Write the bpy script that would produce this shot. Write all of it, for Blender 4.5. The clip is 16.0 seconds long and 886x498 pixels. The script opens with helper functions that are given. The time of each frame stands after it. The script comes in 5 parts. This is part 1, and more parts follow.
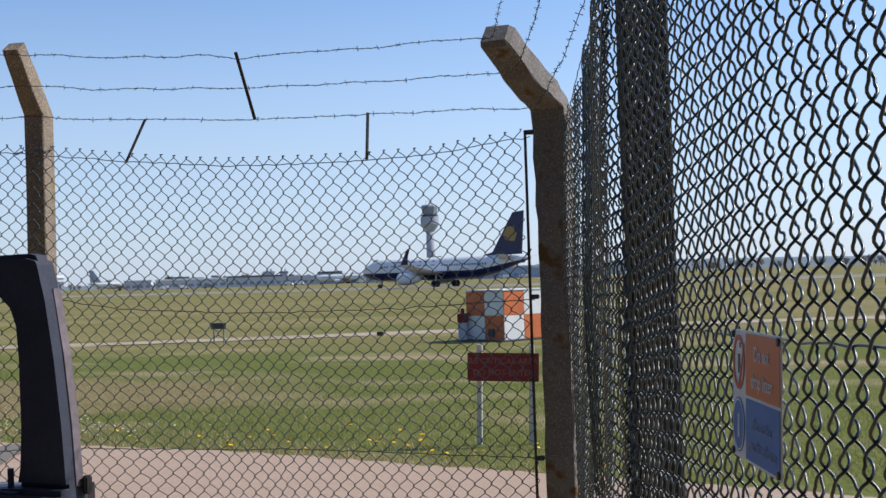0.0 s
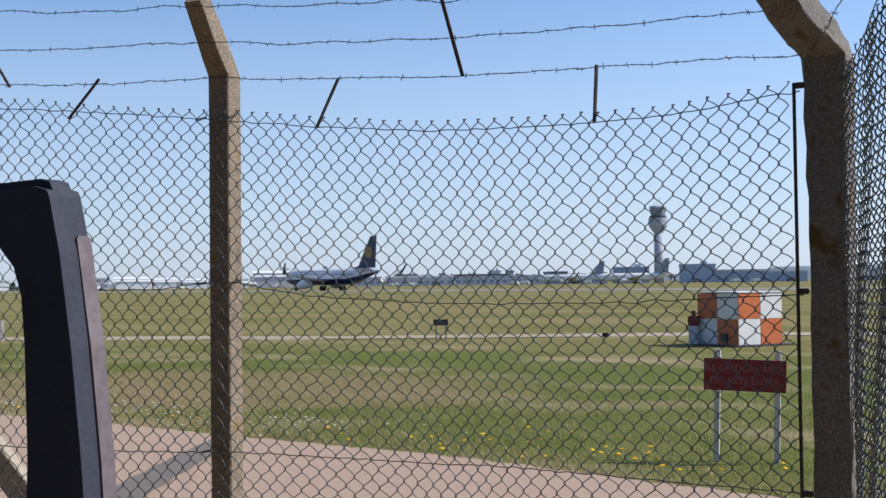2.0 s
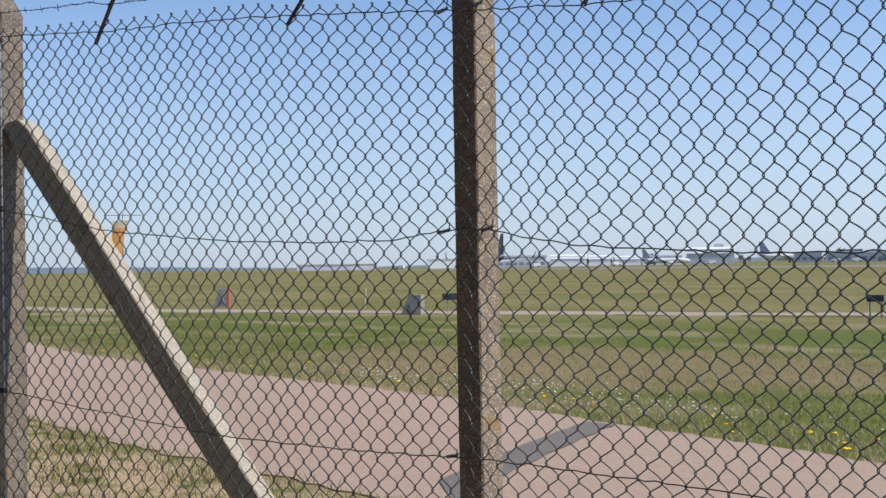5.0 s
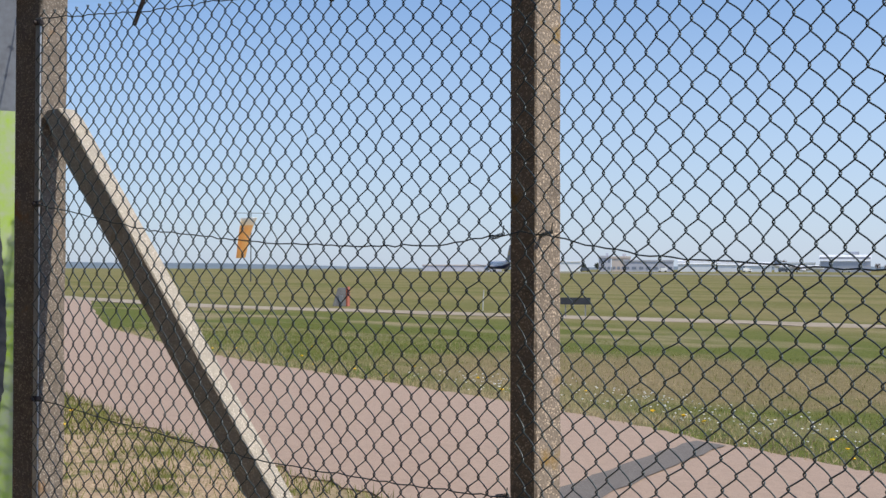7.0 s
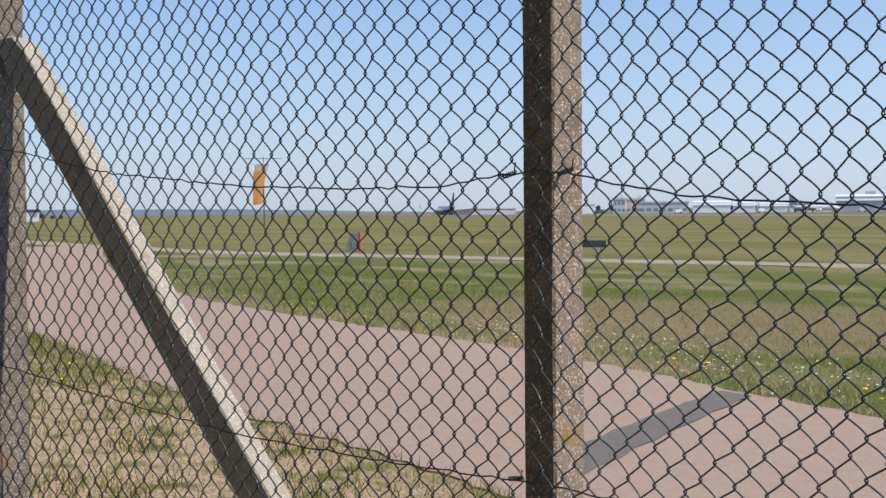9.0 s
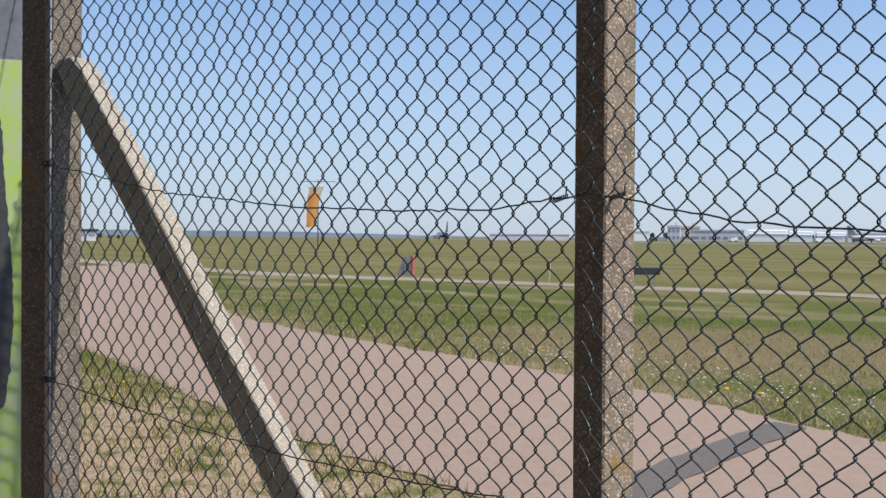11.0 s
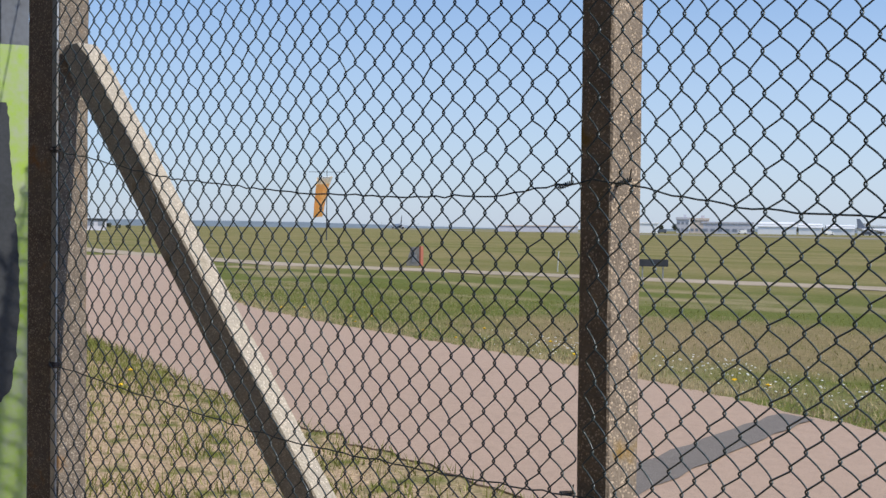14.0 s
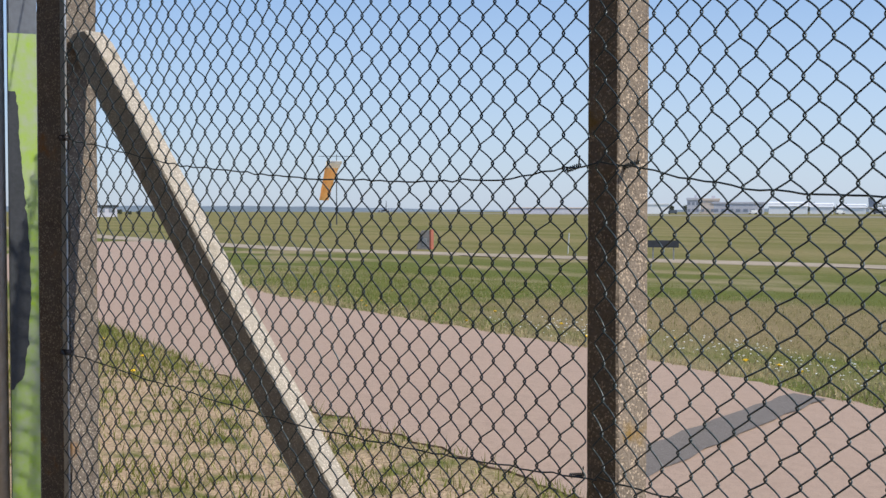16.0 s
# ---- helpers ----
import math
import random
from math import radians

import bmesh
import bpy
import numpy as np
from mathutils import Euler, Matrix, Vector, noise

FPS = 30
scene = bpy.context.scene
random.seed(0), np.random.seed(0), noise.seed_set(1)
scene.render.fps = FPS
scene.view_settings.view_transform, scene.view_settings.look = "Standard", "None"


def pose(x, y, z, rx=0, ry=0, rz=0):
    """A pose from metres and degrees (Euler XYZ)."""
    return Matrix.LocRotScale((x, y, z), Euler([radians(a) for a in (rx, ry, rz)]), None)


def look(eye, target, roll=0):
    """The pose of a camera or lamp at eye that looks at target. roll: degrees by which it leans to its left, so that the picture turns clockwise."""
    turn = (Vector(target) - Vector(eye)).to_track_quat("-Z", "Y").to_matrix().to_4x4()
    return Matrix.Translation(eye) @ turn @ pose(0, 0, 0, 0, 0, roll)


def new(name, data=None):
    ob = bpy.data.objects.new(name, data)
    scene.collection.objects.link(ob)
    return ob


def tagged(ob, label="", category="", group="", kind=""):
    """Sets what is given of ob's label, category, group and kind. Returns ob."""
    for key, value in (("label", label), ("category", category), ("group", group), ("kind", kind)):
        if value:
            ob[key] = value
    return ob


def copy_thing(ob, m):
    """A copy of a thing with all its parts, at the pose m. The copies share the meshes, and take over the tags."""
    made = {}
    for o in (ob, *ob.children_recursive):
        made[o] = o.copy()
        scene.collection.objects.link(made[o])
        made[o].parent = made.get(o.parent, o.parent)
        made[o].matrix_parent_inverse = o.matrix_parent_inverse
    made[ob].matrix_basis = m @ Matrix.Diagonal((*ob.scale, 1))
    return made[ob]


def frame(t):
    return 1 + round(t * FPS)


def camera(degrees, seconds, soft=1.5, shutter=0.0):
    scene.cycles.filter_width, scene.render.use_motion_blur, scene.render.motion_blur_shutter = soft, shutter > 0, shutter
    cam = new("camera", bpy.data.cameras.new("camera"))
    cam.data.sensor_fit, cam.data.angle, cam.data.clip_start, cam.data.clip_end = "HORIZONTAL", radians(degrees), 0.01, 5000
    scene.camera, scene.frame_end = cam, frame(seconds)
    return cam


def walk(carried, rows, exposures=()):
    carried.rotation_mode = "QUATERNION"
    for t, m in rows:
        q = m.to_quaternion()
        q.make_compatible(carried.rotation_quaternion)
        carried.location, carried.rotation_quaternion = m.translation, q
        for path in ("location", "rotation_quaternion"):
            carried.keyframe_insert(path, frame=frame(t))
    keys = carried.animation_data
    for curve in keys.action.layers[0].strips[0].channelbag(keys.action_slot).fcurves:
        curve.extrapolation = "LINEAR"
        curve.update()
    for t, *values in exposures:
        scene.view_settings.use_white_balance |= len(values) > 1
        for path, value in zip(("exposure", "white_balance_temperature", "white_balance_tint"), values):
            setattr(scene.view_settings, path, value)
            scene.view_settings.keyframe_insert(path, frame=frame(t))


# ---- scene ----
cam = camera(40.2, 16.0)
# seconds, place, yaw, pitch, roll
PATH = [
    (0.0, 3.378, -5.767, 1.677, 11.77, 1.34, -1.87),
    (0.5, 3.373, -5.738, 1.678, 13.58, 0.71, -2.13),
    (1.0, 3.287, -5.527, 1.629, 17.95, -0.51, -1.74),
    (1.5, 3.182, -5.191, 1.623, 14.23, 1.14, -1.06),
    (2.0, 3.113, -4.802, 1.620, 22.44, 1.59, -0.70),
    (2.5, 3.037, -4.421, 1.553, 25.08, 0.72, 0.28),
    (3.0, 2.997, -4.041, 1.549, 29.81, 1.43, 0.44),
    (3.5, 2.927, -3.736, 1.539, 34.38, 1.50, 0.82),
    (4.0, 2.831, -3.499, 1.528, 38.32, 1.86, 0.27),
    (4.2, 2.838, -3.416, 1.509, 39.98, 0.64, -0.59),
    (6.3, 2.582, -2.721, 1.525, 45.78, 1.69, -0.09),
    (6.5, 2.565, -2.673, 1.531, 46.90, 1.67, 0.03),
    (7.0, 2.553, -2.548, 1.532, 48.73, 0.92, 0.14),
    (7.5, 2.571, -2.516, 1.504, 49.53, -0.24, 0.31),
    (8.0, 2.436, -2.394, 1.499, 48.94, -1.40, 0.20),
    (8.5, 2.278, -2.272, 1.512, 47.85, 0.08, 0.20),
    (9.0, 2.162, -2.161, 1.536, 49.41, -1.74, -0.47),
    (9.5, 2.140, -2.128, 1.536, 51.72, -1.65, -0.41),
    (12.0, 2.166, -2.150, 1.523, 51.61, -0.31, 0.70),
    (12.5, 2.171, -2.143, 1.520, 51.21, -0.50, 0.75),
    (13.0, 2.159, -2.137, 1.520, 51.40, -0.61, 0.72),
    (13.5, 2.146, -2.123, 1.521, 52.08, -0.89, 0.65),
    (14.0, 2.152, -2.131, 1.518, 52.30, -0.99, 0.61),
    (14.5, 2.154, -2.131, 1.517, 51.98, -1.19, 0.33),
    (15.0, 2.148, -2.129, 1.518, 52.19, -1.46, 0.13),
    (15.5, 2.154, -2.130, 1.520, 52.32, -1.67, -0.01),
    (16.0, 2.161, -2.131, 1.521, 52.79, -1.79, 0.01),
]
walk(cam, [(t, pose(x, y, z, 90 + p, 0, w) @ pose(0, 0, 0, 0, 0, r)) for t, x, y, z, w, p, r in PATH])

# ---- world and sun ----
SUN_AZ, SUN_EL = 22.0, 44.0          # degrees from +x towards +y, and up
world = bpy.data.worlds.new("sky")
scene.world = world
world.use_nodes = True
wn = world.node_tree
sky = wn.nodes.new("ShaderNodeTexSky")
sky.sky_type, sky.sun_disc = "NISHITA", False
sky.sun_elevation, sky.sun_rotation = radians(SUN_EL), radians(90 - SUN_AZ)
sky.altitude, sky.air_density, sky.dust_density, sky.ozone_density = 0, 1.0, 0.4, 3.0
tint = wn.nodes.new("ShaderNodeMix")
tint.data_type, tint.blend_type = "RGBA", "MULTIPLY"
tint.inputs[0].default_value, tint.inputs[7].default_value = 1.0, (0.845, 0.97, 1.14, 1)
wn.links.new(sky.outputs["Color"], tint.inputs[6])
# pale haze that thins upwards, the same all round
wc, wz, wr, haze = (wn.nodes.new(k) for k in ("ShaderNodeTexCoord", "ShaderNodeSeparateXYZ", "ShaderNodeMapRange", "ShaderNodeMix"))
wn.links.new(wc.outputs["Generated"], wz.inputs["Vector"])
wn.links.new(wz.outputs["Z"], wr.inputs["Value"])
wr.interpolation_type = "SMOOTHERSTEP"
for key, value in (("From Min", -0.05), ("From Max", 0.34), ("To Min", 0.68), ("To Max", 0.0)):
    wr.inputs[key].default_value = value
haze.data_type = "RGBA"
haze.inputs[7].default_value = (4.4, 5.15, 6.7, 1)
wn.links.new(wr.outputs["Result"], haze.inputs[0])
wn.links.new(tint.outputs[2], haze.inputs[6])
# the sky brightens towards the sun
toward, gain, glow = wn.nodes.new("ShaderNodeVectorMath"), wn.nodes.new("ShaderNodeMath"), wn.nodes.new("ShaderNodeMix")
toward.operation, gain.operation = "DOT_PRODUCT", "MULTIPLY_ADD"
toward.inputs[1].default_value = (math.cos(radians(SUN_EL)) * math.cos(radians(SUN_AZ)), math.cos(radians(SUN_EL)) * math.sin(radians(SUN_AZ)), math.sin(radians(SUN_EL)))
gain.inputs[1].default_value, gain.inputs[2].default_value = 0.27, 1.06
glow.data_type, glow.blend_type = "RGBA", "MULTIPLY"
glow.inputs[0].default_value = 1.0
wn.links.new(wc.outputs["Generated"], toward.inputs[0])
wn.links.new(toward.outputs["Value"], gain.inputs[0])
wn.links.new(haze.outputs[2], glow.inputs[6])
wn.links.new(gain.outputs[0], glow.inputs[7])
wn.links.new(glow.outputs[2], wn.nodes["Background"].inputs["Color"])
wn.nodes["Background"].inputs["Strength"].default_value = 0.128
sun = new("sun", bpy.data.lights.new("sun", "SUN"))
sun.data.energy, sun.data.angle, sun.data.color = 4.75, radians(0.5), (1.0, 0.93, 0.82)
sd = Vector((math.cos(radians(SUN_EL)) * math.cos(radians(SUN_AZ)), math.cos(radians(SUN_EL)) * math.sin(radians(SUN_AZ)), math.sin(radians(SUN_EL))))
sun.matrix_world = look(sd * 50, (0, 0, 0))
scene.view_settings.exposure = 0.0


# ---- materials ----
def material(name, color, rough=0.6, metal=0.0, second=None, scale=8.0, amount=0.5, fine=80.0, bump=0.15, spec=0.4, distance=0.01):
    """Two scales of noise mix two colours; the finer one also gives relief."""
    m = bpy.data.materials.new(name)
    m.use_nodes = True
    n, l = m.node_tree.nodes, m.node_tree.links
    b = n["Principled BSDF"]
    b.inputs["Roughness"].default_value, b.inputs["Metallic"].default_value = rough, metal
    b.inputs["Specular IOR Level"].default_value = spec
    co = n.new("ShaderNodeTexCoord")
    big, small = n.new("ShaderNodeTexNoise"), n.new("ShaderNodeTexNoise")
    for t, s in ((big, scale), (small, fine)):
        t.inputs["Scale"].default_value, t.inputs["Detail"].default_value = s, 5
        l.new(co.outputs["Object"], t.inputs["Vector"])
    mix = n.new("ShaderNodeMath")
    mix.operation = "MULTIPLY_ADD"
    mix.inputs[1].default_value = 0.45
    half = n.new("ShaderNodeMath")
    half.operation = "MULTIPLY"
    half.inputs[1].default_value = 0.55
    l.new(big.outputs["Fac"], half.inputs[0])
    l.new(small.outputs["Fac"], mix.inputs[0])
    l.new(half.outputs[0], mix.inputs[2])
    ramp = n.new("ShaderNodeValToRGB")
    ramp.color_ramp.elements[0].position, ramp.color_ramp.elements[1].position = 0.5 - 0.25 * amount, 0.5 + 0.25 * amount
    s = second or tuple(c * 0.7 for c in color)
    ramp.color_ramp.elements[0].color, ramp.color_ramp.elements[1].color = (*s, 1), (*color, 1)
    l.new(mix.outputs[0], ramp.inputs["Fac"])
    l.new(ramp.outputs["Color"], b.inputs["Base Color"])
    if bump:
        bp = n.new("ShaderNodeBump")
        bp.inputs["Strength"].default_value, bp.inputs["Distance"].default_value = bump, distance
        l.new(small.outputs["Fac"], bp.inputs["Height"])
        l.new(bp.outputs["Normal"], b.inputs["Normal"])
    return m


def concrete_material(name="aggregate_concrete", pale=(0.33, 0.25, 0.18), deep=(0.13, 0.097, 0.072), pebble=(0.50, 0.40, 0.30), lichen=(0.26, 0.17, 0.06), spread=(0.64, 0.74)):
    """Weathered concrete with exposed pebbles."""
    m = material(name, pale, 0.9, second=deep, scale=9, amount=1.0, fine=110, bump=0.5, spec=0.2)
    n, l = m.node_tree.nodes, m.node_tree.links
    b = n["Principled BSDF"]
    co, vo, ra, mx = n.new("ShaderNodeTexCoord"), n.new("ShaderNodeTexVoronoi"), n.new("ShaderNodeValToRGB"), n.new("ShaderNodeMix")
    vo.inputs["Scale"].default_value = 230
    l.new(co.outputs["Object"], vo.inputs["Vector"])
    sep = n.new("ShaderNodeSeparateColor")
    l.new(vo.outputs["Color"], sep.inputs["Color"])
    ra.color_ramp.interpolation = "CONSTANT"
    ra.color_ramp.elements[0].color, ra.color_ramp.elements[1].color = (0, 0, 0, 1), (1, 1, 1, 1)
    ra.color_ramp.elements[1].position = 0.88
    l.new(sep.outputs[0], ra.inputs["Fac"])
    mx.data_type = "RGBA"
    mx.inputs[7].default_value = (*pebble, 1)
    old = b.inputs["Base Color"].links[0].from_socket
    l.new(old, mx.inputs[6])
    l.new(ra.outputs["Color"], mx.inputs[0])
    # orange and pale lichen in large blotches
    no, r2, m2 = n.new("ShaderNodeTexNoise"), n.new("ShaderNodeValToRGB"), n.new("ShaderNodeMix")
    no.inputs["Scale"].default_value, no.inputs["Detail"].default_value = 9, 6
    l.new(co.outputs["Object"], no.inputs["Vector"])
    r2.color_ramp.elements[0].position, r2.color_ramp.elements[1].position = spread
    l.new(no.outputs["Fac"], r2.inputs["Fac"])
    m2.data_type = "RGBA"
    m2.inputs[7].default_value = (*lichen, 1)
    l.new(mx.outputs[2], m2.inputs[6])
    l.new(r2.outputs["Color"], m2.inputs[0])
    l.new(m2.outputs[2], b.inputs["Base Color"])
    return m


def ground_material():
    """Mown airfield grass: greener and browner drifts, olive further out."""
    m = bpy.data.materials.new("airfield_grass")
    m.use_nodes = True
    n, l = m.node_tree.nodes, m.node_tree.links
    b = n["Principled BSDF"]
    b.inputs["Roughness"].default_value, b.inputs["Specular IOR Level"].default_value = 0.95, 0.1
    geo = n.new("ShaderNodeNewGeometry")

    def noise_at(scale, detail=4, stretch=(1, 1, 1)):
        mp, t = n.new("ShaderNodeMapping"), n.new("ShaderNodeTexNoise")
        mp.inputs["Scale"].default_value = stretch
        l.new(geo.outputs["Position"], mp.inputs["Vector"])
        l.new(mp.outputs["Vector"], t.inputs["Vector"])
        t.inputs["Scale"].default_value, t.inputs["Detail"].default_value = scale, detail
        return t.outputs["Fac"]

    def ramp(fac, *stops):
        r = n.new("ShaderNodeValToRGB")
        while len(r.color_ramp.elements) < len(stops):
            r.color_ramp.elements.new(0.5)
        for e, (p, c) in zip(r.color_ramp.elements, stops):
            e.position, e.color = p, (*c, 1)
        l.new(fac, r.inputs["Fac"])
        return r.outputs["Color"]

    def blend(fac, a, c):
        x = n.new("ShaderNodeMix")
        x.data_type = "RGBA"
        l.new(fac, x.inputs[0]), l.new(a, x.inputs[6]), l.new(c, x.inputs[7])
        return x.outputs[2]

    green = ramp(noise_at(14, 6), (0.3, (0.076, 0.095, 0.018)), (0.7, (0.165, 0.176, 0.042)))
    olive = ramp(noise_at(6, 6), (0.3, (0.13, 0.125, 0.038)), (0.7, (0.20, 0.185, 0.06)))
    dry = ramp(noise_at(22, 6), (0.3, (0.24, 0.18, 0.10)), (0.7, (0.43, 0.34, 0.21)))
    drift = ramp(noise_at(0.35, 5, (0.5, 1, 1)), (0.50, (0, 0, 0)), (0.66, (0.85, 0.85, 0.85)))
    sp = n.new("ShaderNodeSeparateXYZ")
    l.new(geo.outputs["Position"], sp.inputs["Vector"])
    wob = n.new("ShaderNodeMath")
    wob.operation = "MULTIPLY_ADD"
    wob.inputs[1].default_value = 5
    l.new(noise_at(0.25, 3), wob.inputs[0])
    l.new(sp.outputs["Y"], wob.inputs[2])

    def step(a, c):
        r = n.new("ShaderNodeMapRange")
        r.inputs["From Min"].default_value, r.inputs["From Max"].default_value = a, c
        l.new(wob.outputs[0], r.inputs["Value"])
        return r.outputs["Result"]

    # a worn oval of thin dry grass
    mp = n.new("ShaderNodeMapping")
    mp.inputs["Location"].default_value, mp.inputs["Scale"].default_value = (8.3 / 6.0, -11.6 / 3.6, 0), (1 / 6.0, 1 / 3.6, 0)
    l.new(geo.outputs["Position"], mp.inputs["Vector"])
    ln = n.new("ShaderNodeVectorMath")
    ln.operation = "LENGTH"
    l.new(mp.outputs["Vector"], ln.inputs[0])
    ad = n.new("ShaderNodeMath")
    ad.operation = "MULTIPLY_ADD"
    ad.inputs[1].default_value = 1.1
    l.new(noise_at(0.8, 5), ad.inputs[0])
    l.new(ln.outputs["Value"], ad.inputs[2])
    worn = ramp(ad.outputs[0], (0.95, (0.8, 0.8, 0.8)), (1.0, (0, 0, 0)))
    worn.node.color_ramp.elements[0].position, worn.node.color_ramp.elements[1].position = 0.75, 1.0
    half = n.new("ShaderNodeMath")
    half.operation = "MULTIPLY"
    half.inputs[1].default_value = 0.62
    l.new(ad.outputs[0], half.inputs[0])
    l.new(half.outputs[0], worn.node.inputs["Fac"])
    soil = ramp(noise_at(9, 6), (0.3, (0.175, 0.132, 0.062)), (0.7, (0.30, 0.225, 0.12)))
    near = blend(worn, blend(drift, green, dry), soil)
    far = blend(ramp(noise_at(0.05, 4, (0.4, 1, 1)), (0.4, (0, 0, 0)), (0.7, (0.6, 0.6, 0.6))), olive, green)
    hay = ramp(noise_at(3, 6), (0.3, (0.19, 0.155, 0.065)), (0.7, (0.30, 0.245, 0.11)))
    far = blend(ramp(noise_at(0.16, 6, (0.3, 1, 1)), (0.40, (0, 0, 0)), (0.56, (0.8, 0.8, 0.8))), far, hay)
    earth = ramp(noise_at(30, 6), (0.3, (0.29, 0.20, 0.12)), (0.7, (0.58, 0.43, 0.28)))
    verge = blend(ramp(noise_at(3.6, 7, (0.8, 1, 1)), (0.33, (0, 0, 0)), (0.50, (1, 1, 1))), green, earth)
    lawn = blend(step(22, 30), near, far)
    l.new(blend(step(5, 6.5), verge, lawn), b.inputs["Base Color"])
    bp = n.new("ShaderNodeBump")
    bp.inputs["Strength"].default_value, bp.inputs["Distance"].default_value = 0.6, 0.05
    l.new(noise_at(25, 6), bp.inputs["Height"])
    l.new(bp.outputs["Normal"], b.inputs["Normal"])
    return m


M_CONC = concrete_material(pale=(0.32, 0.26, 0.20), deep=(0.125, 0.103, 0.084))
M_CORNER = concrete_material("grey_lichened_concrete", (0.24, 0.223, 0.208), (0.108, 0.10, 0.095), (0.29, 0.27, 0.245), (0.12, 0.075, 0.03), (0.56, 0.66))
M_STRAIN = concrete_material("brown_stained_concrete", (0.24, 0.20, 0.16), (0.085, 0.072, 0.062), (0.36, 0.31, 0.25), (0.24, 0.13, 0.05), (0.62, 0.74))
M_STRUT = concrete_material("smooth_cream_concrete", (0.45, 0.395, 0.315), (0.28, 0.255, 0.22), (0.56, 0.49, 0.40), (0.22, 0.19, 0.14), (0.62, 0.78))
M_RUNWAY = material("worn_runway", (0.24, 0.22, 0.16), 0.9, second=(0.19, 0.17, 0.12), scale=0.02, fine=1, bump=0)
# much darker than M_CONC, for the side fence posts
M_POSTD = material("near_black_concrete", (0.060, 0.060, 0.064), 0.85, second=(0.026, 0.026, 0.029), scale=7, amount=1.0, fine=60, bump=0.4, spec=0.2)
M_WIRE = material("green_coated_wire", (0.010, 0.028, 0.031), 0.34, second=(0.007, 0.017, 0.020), fine=200, bump=0, spec=0.7)
M_WIREF = material("worn_green_wire", (0.040, 0.066, 0.072), 0.38, 0.35, second=(0.022, 0.038, 0.044), fine=200, bump=0, spec=1.0)
M_RUST = material("rusty_wire", (0.07, 0.055, 0.05), 0.6, 0.5, second=(0.03, 0.02, 0.018), fine=150, bump=0)
M_STEEL = material("rusted_dark_steel", (0.085, 0.07, 0.066), 0.7, 0.3, second=(0.025, 0.02, 0.02), fine=90, bump=0.2)
M_PIPE = material("weathered_grey_pipe", (0.52, 0.49, 0.45), 0.65, 0.1, second=(0.34, 0.28, 0.22), scale=6, amount=0.9, fine=60, bump=0.05)
M_GALV = material("galvanised_steel", (0.42, 0.43, 0.44), 0.45, 0.6, scale=12, fine=60, bump=0.05)
M_GROUND = ground_material()
M_ROAD = concrete_material("pink_tarmac", (0.49, 0.352, 0.262), (0.34, 0.246, 0.183), (0.30, 0.22, 0.17), (0.31, 0.225, 0.168), (0.58, 0.82))
M_PATCH = concrete_material("grey_tarmac", (0.205, 0.180, 0.156), (0.135, 0.118, 0.103), (0.26, 0.23, 0.20), (0.16, 0.14, 0.12), (0.56, 0.74))
M_PATH = material("concrete_track", (0.42, 0.34, 0.25), 0.9, second=(0.30, 0.24, 0.16), scale=0.5, fine=15, bump=0.1)
M_BLADE = material("grass_blade", (0.265, 0.26, 0.070), 0.7, second=(0.130, 0.152, 0.032), scale=3, amount=1.2, fine=30, bump=0, spec=0.2)
M_STRAW = material("dry_blade", (0.56, 0.46, 0.27), 0.8, second=(0.36, 0.285, 0.15), scale=3, amount=1.2, fine=30, bump=0, spec=0.2)
M_YELLOW = material("dandelion_yellow", (0.85, 0.55, 0.01), 0.7, second=(0.75, 0.42, 0.01), bump=0)
M_DAISY = material("daisy_white", (0.8, 0.8, 0.76), 0.7, second=(0.7, 0.7, 0.64), bump=0)
M_RED = material("faded_red_board", (0.20, 0.022, 0.025), 0.6, second=(0.15, 0.018, 0.02), scale=5, fine=40, bump=0.03)
M_BAR = material("faded_white_lettering", (0.36, 0.15, 0.14), 0.7, second=(0.24, 0.07, 0.07), fine=60, bump=0)
M_CABINET = material("weathered_grey_metal", (0.30, 0.285, 0.265), 0.7, second=(0.20, 0.19, 0.18), scale=4, fine=30, bump=0.05)
M_DULLRED = material("dull_red_paint", (0.40, 0.125, 0.075), 0.7, second=(0.30, 0.095, 0.06), scale=4, fine=30, bump=0.03)
M_ORANGE = material("orange_panel", (0.62, 0.17, 0.055), 0.55, second=(0.50, 0.13, 0.045), scale=3, fine=30, bump=0.03)
M_WHITE = material("white_paint", (0.78, 0.78, 0.77), 0.5, second=(0.66, 0.66, 0.65), scale=3, fine=40, bump=0.03)
M_NAVY = material("navy_paint", (0.012, 0.018, 0.075), 0.3, second=(0.010, 0.015, 0.06), bump=0)
M_GOLD = material("yellow_emblem", (0.33, 0.21, 0.06), 0.4, second=(0.24, 0.15, 0.05), bump=0)
M_DARK = material("dark_grey_paint", (0.055, 0.06, 0.07), 0.5, second=(0.035, 0.04, 0.045), scale=4, bump=0.05)
# bluish and lightened: haze of the far walls put into the base colour
M_GREY = material("haze_pale_grey", (0.58, 0.58, 0.63), 0.8, second=(0.46, 0.46, 0.51), scale=0.1, fine=1.0, bump=0)
M_CREAM = material("cream_render", (0.66, 0.56, 0.50), 0.8, second=(0.56, 0.48, 0.42), scale=0.1, fine=1.0, bump=0)
# blue lightened so that its colour carries the far haze
M_BLUE = material("haze_pale_blue", (0.34, 0.41, 0.54), 0.6, second=(0.27, 0.34, 0.47), scale=0.2, fine=1.0, bump=0)
M_ROOFW = material("white_sheet_roof", (0.86, 0.87, 0.88), 0.4, second=(0.78, 0.79, 0.81), scale=0.1, fine=1.0, bump=0)
